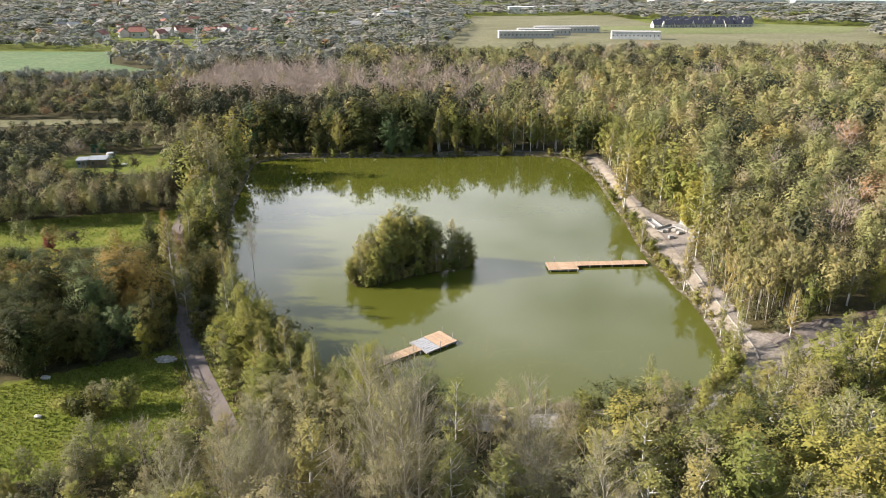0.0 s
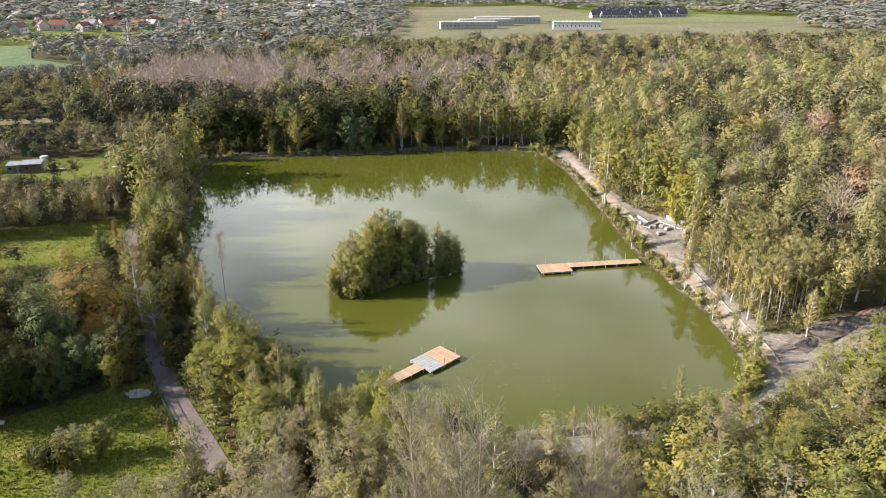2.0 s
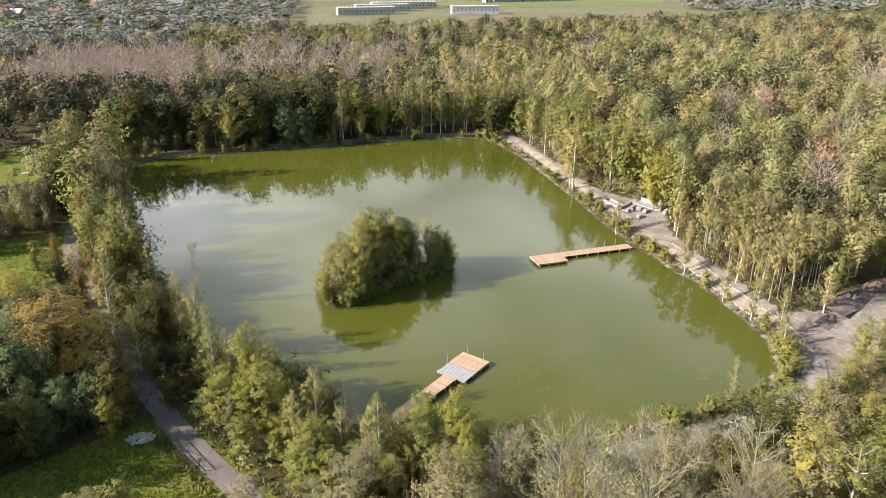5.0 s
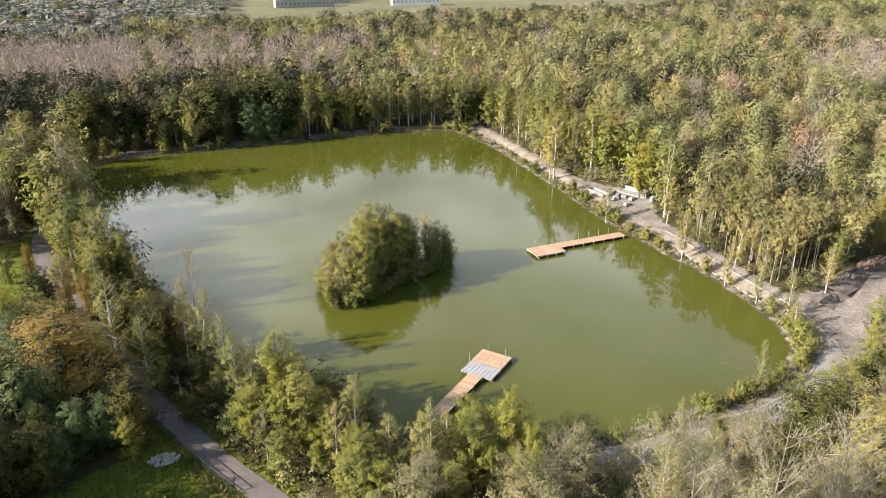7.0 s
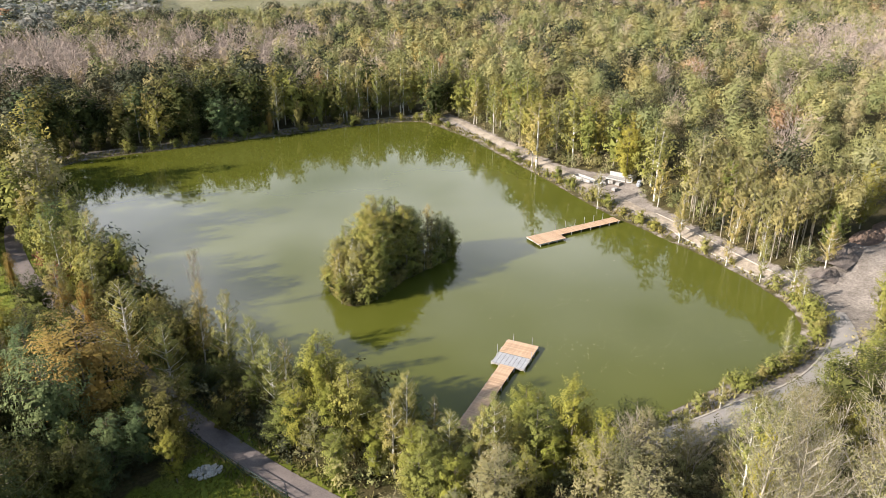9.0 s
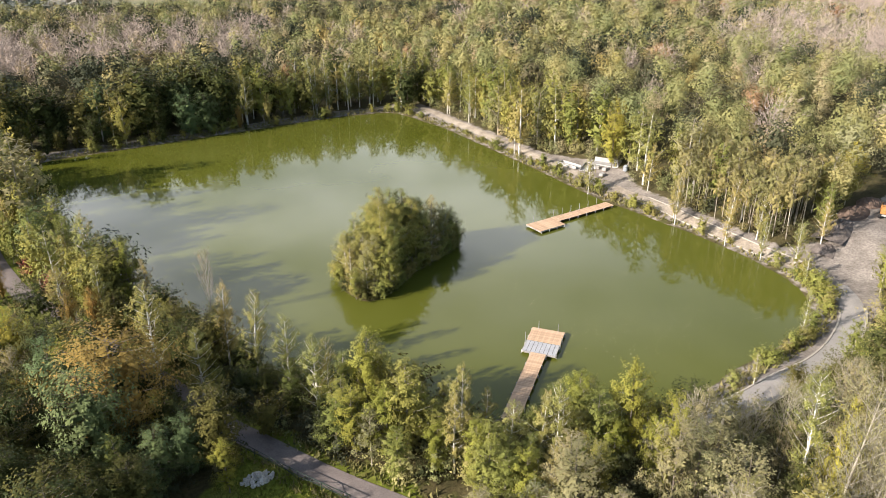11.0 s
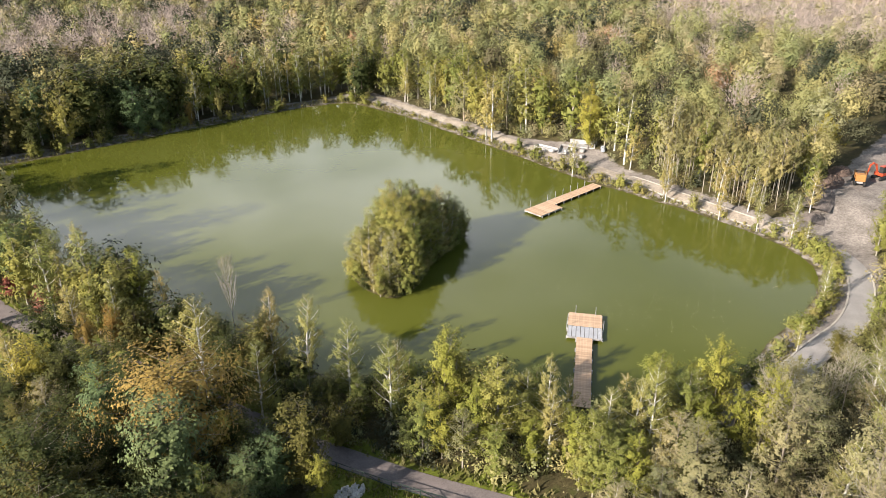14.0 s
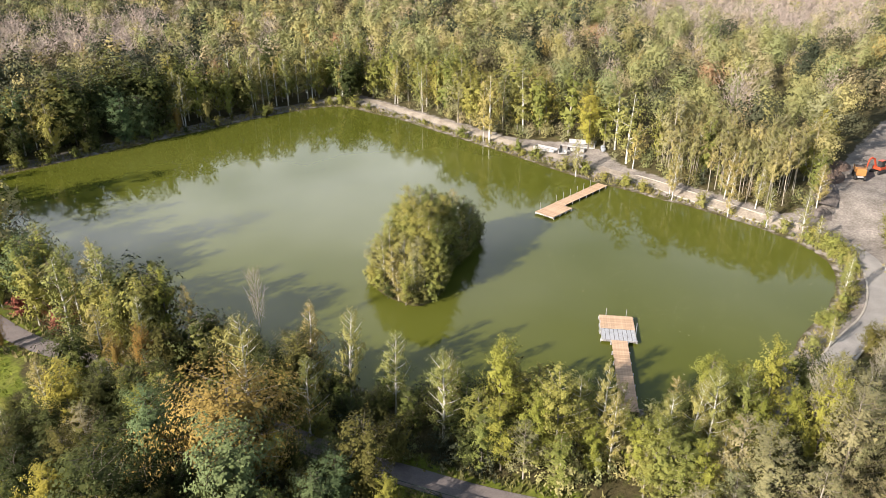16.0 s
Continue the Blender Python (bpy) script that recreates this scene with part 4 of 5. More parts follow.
# ---- far woods, one object a kind ----
def low_tree(form, h, w, count, size, floor, lift=0.2):
    """A far crown: a dome of bulges over a core added to block light, or a fan of bare twigs."""
    if form == "bare":
        c = rng.normal(size=(count, 3)) * (w * 0.24, w * 0.24, h * 0.16) + (0, 0, h * 0.66)
        d = c * (1, 1, 0) / (w * 0.4) + rng.normal(size=(count, 3)) * 0.35 + (0, 0, 1.0)
        d /= np.linalg.norm(d, axis=1)[:, None]
        s = np.cross(d, rng.normal(size=(count, 3))); s /= np.linalg.norm(s, axis=1)[:, None]
        ln = (size * (3.0 + 3.0 * rng.random(count)))[:, None]
        tri = np.stack([c - 0.5 * d * ln + s * size * 0.34, c - 0.5 * d * ln - s * size * 0.34, c + 0.5 * d * ln], 1)
        return tri.reshape(-1, 3)
    tall, wide, mid = {"birch": (0.27, 0.26, 0.66), "aspen": (0.25, 0.32, 0.68), "oak": (0.22, 0.36, 0.70)}[form]
    blobs = [(0, 0, h * mid, w * wide * 0.9, w * wide * 0.9, h * tall)]
    for k in range(11):
        an = k * 2.4 + rng.random()
        z = -0.7 + 1.55 * (k + rng.random()) / 11
        r = w * wide * math.sqrt(max(0.05, 1 - z * z)) * (0.8 + 0.45 * rng.random())
        b = w * (0.11 + 0.08 * rng.random())
        blobs.append((r * math.cos(an), r * math.sin(an), h * (mid + tall * z), b, b, b * 1.15))
    inner = 14
    c = np.clip(rng.normal(size=(inner, 3)), -1.3, 1.3) * (w * 0.10, w * 0.10, h * 0.08) + (0, 0, h * (mid - 0.05))
    u, q = rng.normal(size=(2, inner, 3))
    u, q = (e / np.linalg.norm(e, axis=1)[:, None] * w * 0.12 for e in (u, q))
    return np.concatenate([leaves(blobs, count, size, 1.0, floor * h, lift)[0], np.stack([c + u, c - 0.5 * u + q, c - 0.5 * u - q], 1).reshape(-1, 3)])


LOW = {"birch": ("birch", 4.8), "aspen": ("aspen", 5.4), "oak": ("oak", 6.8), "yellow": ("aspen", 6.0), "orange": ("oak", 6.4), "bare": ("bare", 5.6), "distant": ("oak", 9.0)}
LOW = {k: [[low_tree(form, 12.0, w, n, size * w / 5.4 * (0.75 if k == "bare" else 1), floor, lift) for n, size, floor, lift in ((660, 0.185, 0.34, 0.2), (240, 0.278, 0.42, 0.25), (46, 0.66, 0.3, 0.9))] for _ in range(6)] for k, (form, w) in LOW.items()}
WOODS = {k: ([], []) for k in LOW}


def far_height(x, y):
    return 0.7 + (0.6 * float(step01((x - 38) / 10)) + 3.0 * float(step01((x - 50) / 18)) + 2.5 * float(step01((x - 80) / 60))) * (1 - float(step01((y - 380) / 100))) + 12 * float(step01((math.hypot(x, y) - 1100) / 2500))


def add_far(key, x, y, h, wide, level, sink=0.0):
    v = LOW[key][rng.integers(6)][level]
    an, s = rng.random() * 6.28, h / 12
    ca, sa = math.cos(an) * s * wide, math.sin(an) * s * wide
    WOODS[key][0].append(np.column_stack([x + ca * v[:, 0] - sa * v[:, 1], y + sa * v[:, 0] + ca * v[:, 1], far_height(x, y) + s * v[:, 2] - sink * h]))
    WOODS[key][1].append(np.full(len(v), rng.random()))


xs, ys = scatter(-230, 400, 66, 515, 5.3)
ok = clear(xs, ys, 1.4)
dp = line_distance(xs, ys, POND, True)
used = ((dp < 15) | (ys < 96) | ((xs < -45) & (ys < 150))) & (xs > -112) & (xs < 92) & (ys < 262)
ang = np.degrees(np.arctan2(xs, ys))
ok &= ~used & (ang > -37) & ((ang < 36) | (np.degrees(np.arctan2(xs + 70, ys - 58)) < 74))
ok &= ~((xs < -112) & (ys < 140))
ok &= ~((xs < -60) & (ys > 380)) & (ys < 490 + 0.05 * xs)
extra = scatter(-250, -70, 178, 420, 4.6)
keep = clear(*extra, 1.4) & (extra[0] > -0.72 * extra[1] - 20) & ~inside(*extra, np.array([(-112, 196), (-68, 196), (-70, 216), (-84, 216), (-104, 214), (-112, 214)], float))
xs, ys, ok = np.concatenate([xs, extra[0]]), np.concatenate([ys, extra[1]]), np.concatenate([ok & ((xs > -70) | (ys < 178)), keep])
row = scatter(-140, -67, 156, 198, 3.1)
keep = inside(*row, HEDGE) & (line_distance(*row, PATH_WEST) > 2.2)
xs, ys, ok = np.concatenate([xs, row[0]]), np.concatenate([ys, row[1]]), np.concatenate([ok & ~inside(xs, ys, HEDGE), keep])
patch = bumps(xs, ys, 22, 1.0)
for x, y, p in zip(xs[ok], ys[ok], patch[ok]):
    if p > 0.75 and x > -70 and y > 265:
        key = choose({"bare": 5, "birch": 1})
    elif p > -0.9 and (-118 < x < -50 and 300 < y < 400 or -50 <= x < 20 and 312 < y < 345 or -45 < x < 50 and 360 < y < 385):
        key = choose({"bare": 6, "birch": 1})
    elif x > 150 and y > 138 and y > 0.35 * x + 76 and y < 0.35 * x + 165 and p > -0.5:
        key = choose({"bare": 4, "birch": 1, "aspen": 1})
    # oaks weighted up, their dark colour standing for shade behind the north shore
    elif y < 300 and x < 15 and y > 240:
        key = choose({"oak": 5, "aspen": 1.5, "birch": 1})
    elif x < -60:
        key = choose({"oak": 5, "aspen": 3.4, "birch": 1.6, "yellow": 0.35, "bare": 0.5, "orange": 0.25})
    else:
        key = choose({"aspen": 5.5, "birch": 2.2, "oak": 1.0 + (2.0 if y > 340 else 0), "bare": 0.5, "yellow": 0.12, "orange": 0.06})
    low = x < -70 and (y < 262 or x < -125)
    if x < -66 and inside(np.array([x]), np.array([y]), HEDGE)[0]:
        add_far(choose({"oak": 3, "aspen": 4, "birch": 3, "yellow": 0.3}), x, y, 10.5 + 3.8 * rng.random(), 0.75 + 0.25 * rng.random(), 0, 0.27)
        continue
    h = (10.0 if low else 15) * (0.66 + 0.55 * rng.random()) * (0.4 if x < -118 and 262 < y < 290 else 1.0)
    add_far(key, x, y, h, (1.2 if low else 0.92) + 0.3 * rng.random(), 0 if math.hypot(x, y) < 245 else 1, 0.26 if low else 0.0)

# the country beyond: hedges, copses and woods as far as the hills
FIELDS = [np.array([(-440, 600), (-258, 580), (-225, 500), (-165, 452), (-130, 436), (-190, 405), (-250, 405), (-440, 415)], float),
          np.array([(-10, 496), (420, 505), (400, 700), (440, 770), (480, 850), (390, 905), (240, 885), (235, 1090), (35, 1065), (28, 850), (10, 690)], float)]
# ---- houses and halls in the distance ----
PLASTER = plain("pale_plaster", (0.42, 0.41, 0.39), (0.55, 0.54, 0.52), 0.3, 0.9)
RED_TILE = plain("red_roof_tiles", (0.23, 0.10, 0.08), (0.30, 0.14, 0.11), 0.5, 0.85)
GREY_ROOF = plain("grey_roof_sheet", (0.26, 0.25, 0.24), (0.36, 0.35, 0.34), 0.5, 0.8)
DARK_ROOF = plain("dark_slate_roof", (0.040, 0.045, 0.065), (0.065, 0.07, 0.095), 0.5, 0.8)
WHITE_SHEET = plain("white_cladding", (0.58, 0.59, 0.61), (0.68, 0.69, 0.70), 0.2, 0.7)
LIGHT_ROOF = plain("pale_roof_felt", (0.48, 0.46, 0.44), (0.56, 0.54, 0.52), 0.2, 0.9)
DARK_GLASS = plain("dark_window_glass", (0.03, 0.035, 0.04), (0.06, 0.065, 0.07), 1.0, 0.2, 0.5, 0.0)


def gable(l, w, eave, ridge, over=0.4):
    bm = bmesh.new()
    t = 0.25
    for s in (-1, 1):
        q = [(-l / 2 - over, s * (w / 2 + over), eave - 0.1), (l / 2 + over, s * (w / 2 + over), eave - 0.1), (l / 2 + over, 0, ridge), (-l / 2 - over, 0, ridge)]
        lo = [bm.verts.new(p) for p in q]
        hi = [bm.verts.new((p[0], p[1], p[2] + t)) for p in q]
        bm.faces.new(lo); bm.faces.new(hi)
        for k in range(4):
            bm.faces.new((lo[k], lo[(k + 1) % 4], hi[(k + 1) % 4], hi[k]))
    bmesh.ops.recalc_face_normals(bm, faces=bm.faces[:])
    return bm


def house_walls(l, w, eave, ridge):
    bm = bmesh.new()
    ring = [(-l / 2, -w / 2), (l / 2, -w / 2), (l / 2, w / 2), (-l / 2, w / 2)]
    lo = [bm.verts.new((*p, -0.5)) for p in ring]
    hi = [bm.verts.new((*p, eave)) for p in ring]
    a, b = bm.verts.new((-l / 2, 0, ridge)), bm.verts.new((l / 2, 0, ridge))
    for k in range(4):
        bm.faces.new((lo[k], lo[(k + 1) % 4], hi[(k + 1) % 4], hi[k]))
    bm.faces.new((hi[1], hi[2], b)); bm.faces.new((hi[3], hi[0], a))
    bm.faces.new((hi[0], hi[1], b, a)); bm.faces.new((hi[2], hi[3], a, b))
    bmesh.ops.recalc_face_normals(bm, faces=bm.faces[:])
    return bm


def house(x, y, l, w, eave, ridge, turn, wall, roof, label, group):
    root = new("house")
    root.matrix_basis = pose(x, y, far_height(x, y), 0, 0, turn)
    part("wall", house_walls(l, w, eave, ridge - 0.1), wall, root)
    r = part("roof", gable(l, w, eave, ridge), roof, root)
    part("chimney", box(bmesh.new(), l * 0.2, w * 0.15, ridge, 0.7, 0.7, 1.6), GREY_ROOF, r)
    for k in (-1, 1):
        for j in (-0.28, 0.28):
            part("window", box(bmesh.new(), j * l, k * w / 2, eave * 0.55, 1.5, 0.1, 1.4), DARK_GLASS, root)
    return tagged(root, label, "house", group)


def hall(x, y, l, w, h, turn, wall, roof, label, bays):
    root = new("long_building")
    root.matrix_basis = pose(x, y, far_height(x, y), 0, 0, turn)
    part("wall", box(bmesh.new(), 0, 0, h / 2 - 0.3, l, w, h + 0.6), wall, root)
    r = part("roof", box(bmesh.new(), 0, 0, h + 0.2, l + 0.8, w + 0.8, 0.4), roof, root)
    for k in range(bays):
        bx = -l / 2 + (k + 0.5) * l / bays
        part("window", box(bmesh.new(), bx, -w / 2, h * 0.55, l / bays * 0.26, 0.12, h * 0.2), DARK_GLASS, root)
        if w < 20:
            part("roof_vent", box(bmesh.new(), bx, 0, h + 0.8, 0.9, 0.9, 1.0), WHITE_SHEET, r)
    return tagged(root, label, "building", "long buildings beyond the wood")


town_spots = []
house_rng = np.random.default_rng(21)
# red- and grey-roofed town to the north-west
for k in range(150):
    d = 740 * math.exp(0.95 * house_rng.random() ** 1.1)
    an = radians(house_rng.uniform(-27, -1) if d > 800 else house_rng.uniform(-25, -14))
    x, y = d * math.sin(an), d * math.cos(an)
    town_spots.append((x, y))
    red = house_rng.random() < (0.6 if d < 850 else 0.28)
    s = 0.75 + 0.35 * house_rng.random()
    house(x, y, 12 * s, 9 * s, 5.2 * s, 8.8 * s, house_rng.uniform(0, 180), PLASTER, RED_TILE if red else (GREY_ROOF if house_rng.random() < 0.6 else LIGHT_ROOF),
          "pale plastered house with a red tiled roof" if red else "pale plastered house with a grey roof", "houses of the distant town")
# rows of dark-roofed houses beside the meadow
for row in range(4):
    for k in range(10):
        x, y = 238 + k * 11.5 + row * 10 + house_rng.normal(), 838 + row * 24 + k * 1.2 + house_rng.normal()
        town_spots.append((x, y))
        house(x, y, 9, 9, 4.0, 8.5, 8, PLASTER, DARK_ROOF, "white terraced house with a steep dark roof", "dark-roofed houses by the meadow")
for x, y, l, w, h, turn, wall, roof, label, bays in (
        (78, 706, 52, 10, 6.5, 3, PLASTER, LIGHT_ROOF, "long pale terrace with a flat roof", 14), (99, 738, 52, 10, 6.5, 3, PLASTER, LIGHT_ROOF, "long pale terrace with a flat roof", 14),
        (126, 768, 66, 10, 6.5, 3, PLASTER, LIGHT_ROOF, "long pale terrace with a flat roof", 17), (178, 694, 44, 11, 7.0, -8, WHITE_SHEET, LIGHT_ROOF, "white low building with roof vents", 12),
        (120, 1150, 42, 26, 9, 0, WHITE_SHEET, WHITE_SHEET, "white industrial hall with flat roof", 6), (182, 1215, 44, 24, 8, 0, WHITE_SHEET, GREY_ROOF, "white industrial hall with flat roof", 6), (250, 1230, 60, 26, 8, 0, PLASTER, GREY_ROOF, "pale industrial hall with grey roof", 8),
        (580, 1390, 190, 70, 13, -5, WHITE_SHEET, WHITE_SHEET, "very large white warehouse", 12), (720, 1350, 210, 60, 11, -4, WHITE_SHEET, WHITE_SHEET, "very large white warehouse", 12), (440, 1450, 90, 50, 12, 0, WHITE_SHEET, LIGHT_ROOF, "large white warehouse with flat roof", 8),
        (-62, 1040, 30, 18, 8, 0, WHITE_SHEET, WHITE_SHEET, "white industrial hall with flat roof", 5), (-88, 1480, 95, 40, 12, 0, WHITE_SHEET, LIGHT_ROOF, "large white warehouse with flat roof", 8), (330, 1480, 80, 40, 10, 0, WHITE_SHEET, LIGHT_ROOF, "large white warehouse with flat roof", 8)):
    hall(x, y, l, w, h, turn, wall, roof, label, bays)
    town_spots += [(x + u * l, y) for u in (-0.5, -0.25, 0, 0.25, 0.5)]
town_spots = np.array(town_spots)

# lattice mast among the trees
mast = tagged(new("power_mast"), "grey steel lattice power mast among trees", "mast")
mast.matrix_basis = pose(-165, 505, 0.7)
for sx in (-1, 1):
    for sy in (-1, 1):
        v, f = tube([(sx * 1.6, sy * 1.6, 0), (sx * 0.3, sy * 0.3, 24)], [0.14, 0.1], 4)
        under("leg", mesh_of("leg", v, f, STEEL), mast)
for k in range(8):
    z, w = 1 + 2.8 * k, 1.6 - 1.3 * (1 + 2.8 * k) / 24
    for sy in (-1, 1):
        v, f = tube([(-w, sy * w, z), (w * 0.9, sy * w * 0.9, z + 2.6)], [0.08, 0.08], 4)
        under("brace", mesh_of("brace", v, f, STEEL), mast)
for z, w in ((17, 3.6), (20, 3.0), (23, 2.2)):
    part("crossarm", box(bmesh.new(), 0, 0, z, 2 * w, 0.25, 0.25), STEEL, mast)

r = 300.0
while r < 3600:
    step = max(7.0, r / 62)
    for a in np.arange(-44, 42, math.degrees(step / r)):
        rr, aa = r + rng.uniform(-0.5, 0.5) * step, radians(a) + rng.uniform(-0.5, 0.5) * step / r
        x, y = rr * math.sin(aa), rr * math.cos(aa)
        if y < 490 + 0.05 * x + 4 and not (x < -60 and y > 384) and not x < -225:
            continue
        if any(inside(np.array([x]), np.array([y]), q)[0] for q in FIELDS) or y < 300:
            continue
        if np.min(np.hypot(town_spots[:, 0] - x, np.clip(town_spots[:, 1] - y - 10, -1e9, 1e9) * 0.55)) < 10.5:
            continue
        if r > 620 and bumps(x, y, 120, 3.0) > (0.45 if x > 0 else 0.75):
            continue
        h = 10 * (0.7 + 0.6 * rng.random()) * (1.0 if r < 800 else 1.15)
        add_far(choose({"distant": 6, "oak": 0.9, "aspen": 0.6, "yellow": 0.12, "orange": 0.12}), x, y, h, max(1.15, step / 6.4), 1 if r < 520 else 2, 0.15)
    r += step

WOOD_LABELS = {"birch": "mixed birch wood in pale yellow-green leaf", "aspen": "dense aspen wood turning from green to yellow", "oak": "dark green oaks within the wood",
               "yellow": "scattered golden yellow trees within the wood", "orange": "scattered rusty autumn trees within the wood", "bare": "grey leafless trees in patches of the wood",
               "distant": "distant woods and hedges, leaf colour greyed and paled for haze"}
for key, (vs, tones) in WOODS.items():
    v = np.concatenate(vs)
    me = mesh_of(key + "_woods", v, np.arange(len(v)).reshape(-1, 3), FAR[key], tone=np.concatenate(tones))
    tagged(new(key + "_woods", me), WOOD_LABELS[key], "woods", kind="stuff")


# ---- jetties ----
PANEL_GREY = plain("light_grey_panel", (0.36, 0.365, 0.38), (0.44, 0.445, 0.46), 1.5, 0.6, 0.4, 0.1)
def jetty(name, label, cx, cy, turn, deck_len, deck_wide, walk_len, walk_wide, walk_side, grey, poles):
    """A platform (centre cx, cy; its outer end towards local +x) with a boarded walkway running back along -x."""
    root = new(name)
    root.matrix_basis = pose(cx, cy, 0, 0, 0, turn)
    root.empty_display_size = 0.5
    z = 0.52
    board = box(bmesh.new(), 0, 0, 0, 0.14, 1.0, 0.035)
    bme = bpy.data.meshes.new("board"); board.to_mesh(bme); board.free(); bme.materials.append(DECK)
    x = -deck_len / 2 + grey
    while x < deck_len / 2 - 0.05:
        under("board", bme, root, m=Matrix.LocRotScale((x + 0.07, 0, z + rng.normal() * 0.002), None, (1, deck_wide, 1)))
        x += 0.15
    x = -deck_len / 2 - walk_len
    while x < -deck_len / 2 - 0.05:
        under("board", bme, root, m=Matrix.LocRotScale((x + 0.07, walk_side, z + rng.normal() * 0.002), None, (1, walk_wide, 1)))
        x += 0.15
    for s in (-1, 1):
        part("beam", box(bmesh.new(), 0, s * (deck_wide / 2 - 0.08), z - 0.14, deck_len, 0.16, 0.22), CONCRETE, root, "pale edge beam")
        part("beam", box(bmesh.new(), -deck_len / 2 - walk_len / 2, walk_side + s * (walk_wide / 2 - 0.12), z - 0.15, walk_len, 0.14, 0.24), DARK_TIMBER, root)
        part("beam", box(bmesh.new(), s * (deck_len / 2 - 0.08), 0, z - 0.14, 0.16, deck_wide - 0.34, 0.22), CONCRETE, root, "pale edge beam")
    def post(px, py, top):
        part("post", box(bmesh.new(), px, py, (top - 1.5) / 2, 0.15, 0.15, top + 1.5, 0, 0.02), CONCRETE, root, "pale square post")
    for k in range(int(walk_len / 2.4) + 1):
        for s in (-1, 1):
            post(-deck_len / 2 - 0.4 - k * 2.4, walk_side + s * (walk_wide / 2 + 0.06), z + 0.03)
    for k in range(4):
        for s in (-1, 1):
            post(-deck_len / 2 + 0.3 + k * (deck_len - 0.6) / 3, s * (deck_wide / 2 + 0.06), z - 0.03)
    for px, py in poles:
        v, f = tube([(px, py, -1.0), (px, py, z + 1.3)], [0.045, 0.04], 6)
        under("mooring_pole", mesh_of("mooring_pole", v, f, STEEL), root, "thin grey mooring pole")
    if grey:
        n = 8
        for k in range(n):
            w = deck_wide / n
            part("grey_panel", box(bmesh.new(), -deck_len / 2 + grey / 2, -deck_wide / 2 + (k + 0.5) * w, z - 0.06, grey - 0.06, w - 0.07, 0.05), PANEL_GREY, root, "light grey metal panel")
        part("tray", box(bmesh.new(), -deck_len / 2 + grey / 2, 0, z - 0.14, grey, deck_wide - 0.3, 0.05), DARK_TIMBER, root)
    return tagged(root, label, "jetty", "jetties on the pond")


jetty("jetty", "new timber jetty with grey panels at its platform", -1.65, 108.6, 39.5, 6.5, 4.7, 15.3, 2.1, 0.0, 3.0, [(3.1, -1.4), (3.1, 1.4), (-0.5, -2.5), (-0.5, 2.5)])
jetty("jetty", "new timber jetty with a wide boarded platform", 25.4, 142.4, 183.5, 6.4, 4.2, 15.4, 2.3, -1.0, 0.0, [(1.2, -2.35)] + [(-4.0 - 2.4 * k, -2.35) for k in range(6)])


# ---- site, fence, sheds and other small things ----
small_rng = np.random.default_rng(5)


def ground_at(x, y):
    return float(height(np.array([x]), np.array([y]))[0])


def kerb(name, line, offset, label):
    """A raised kerb along a path."""
    t = np.gradient(line, axis=0)
    t /= np.linalg.norm(t, axis=1)[:, None]
    nrm = np.stack([-t[:, 1], t[:, 0]], 1)
    rows = []
    for o, z in ((-0.14, -0.1), (-0.14, 0.12), (-0.11, 0.15), (0.11, 0.15), (0.14, 0.12), (0.14, -0.1)):
        q = line + nrm * (offset + o)
        base = height((line + nrm * offset)[:, 0], (line + nrm * offset)[:, 1])
        rows.append(np.column_stack([q, base + z]))
    v = np.stack(rows, 1)
    n, c = v.shape[:2]
    i = np.arange(n * c).reshape(n, c)
    f = np.stack([i[:-1, :-1], i[:-1, 1:], i[1:, 1:], i[1:, :-1]], -1).reshape(-1, 4)[:, ::-1]
    return tagged(new(name, mesh_of(name, v.reshape(-1, 3), f, KERB)), label, "kerb", kind="structure")


east = PATH_EAST[(PATH_EAST[:, 1] < 142) & (PATH_EAST[:, 1] > 100)]
kerb("kerb_east_1", east, 1.2, "fresh pale kerb of the unfinished path")
kerb("kerb_east_2", east[:-6], -1.2, "fresh pale kerb of the unfinished path")
kerb("kerb_south_1", PATH_SOUTH[4:], 1.75, "pale kerb edging the gravel path")
kerb("kerb_south_2", PATH_SOUTH[4:], -1.75, "pale kerb edging the gravel path")

# dark green railing beside the asphalt path
RAIL_GREEN = plain("dark_green_paint", (0.02, 0.035, 0.025), (0.035, 0.055, 0.04), 3.0, 0.5, 0.4, 0.05)
fence = tagged(new("fence"), "dark green metal railing beside the asphalt path", "fence")
side = PATH_WEST[(PATH_WEST[:, 1] > 93.5) & (PATH_WEST[:, 1] < 121)]
t = np.gradient(side, axis=0)
t /= np.linalg.norm(t, axis=1)[:, None]
side = side + np.stack([-t[:, 1], t[:, 0]], 1) * 1.95
spots = side[::2]
for a, b in zip(spots[:-1], spots[1:]):
    za, zb = ground_at(*a), ground_at(*b)
    v, f = tube([(*a, za - 0.2), (*a, za + 1.15)], [0.05, 0.05], 6)
    under("post", mesh_of("post", v, f, RAIL_GREEN), fence)
    for z in (1.1, 0.55):
        v, f = tube([(*a, za + z), (*b, zb + z)], [0.04, 0.04], 5)
        under("rail", mesh_of("rail", v, f, RAIL_GREEN), fence)
for k in (0, 1, 2):
    a, b = spots[k], spots[k + 1]
    v, f = tube([(*a, ground_at(*a) + (0.1, 1.1)[k % 2]), (*b, ground_at(*b) + (1.1, 0.1)[k % 2])], [0.035, 0.035], 5)
    under("brace", mesh_of("brace", v, f, RAIL_GREEN), fence)


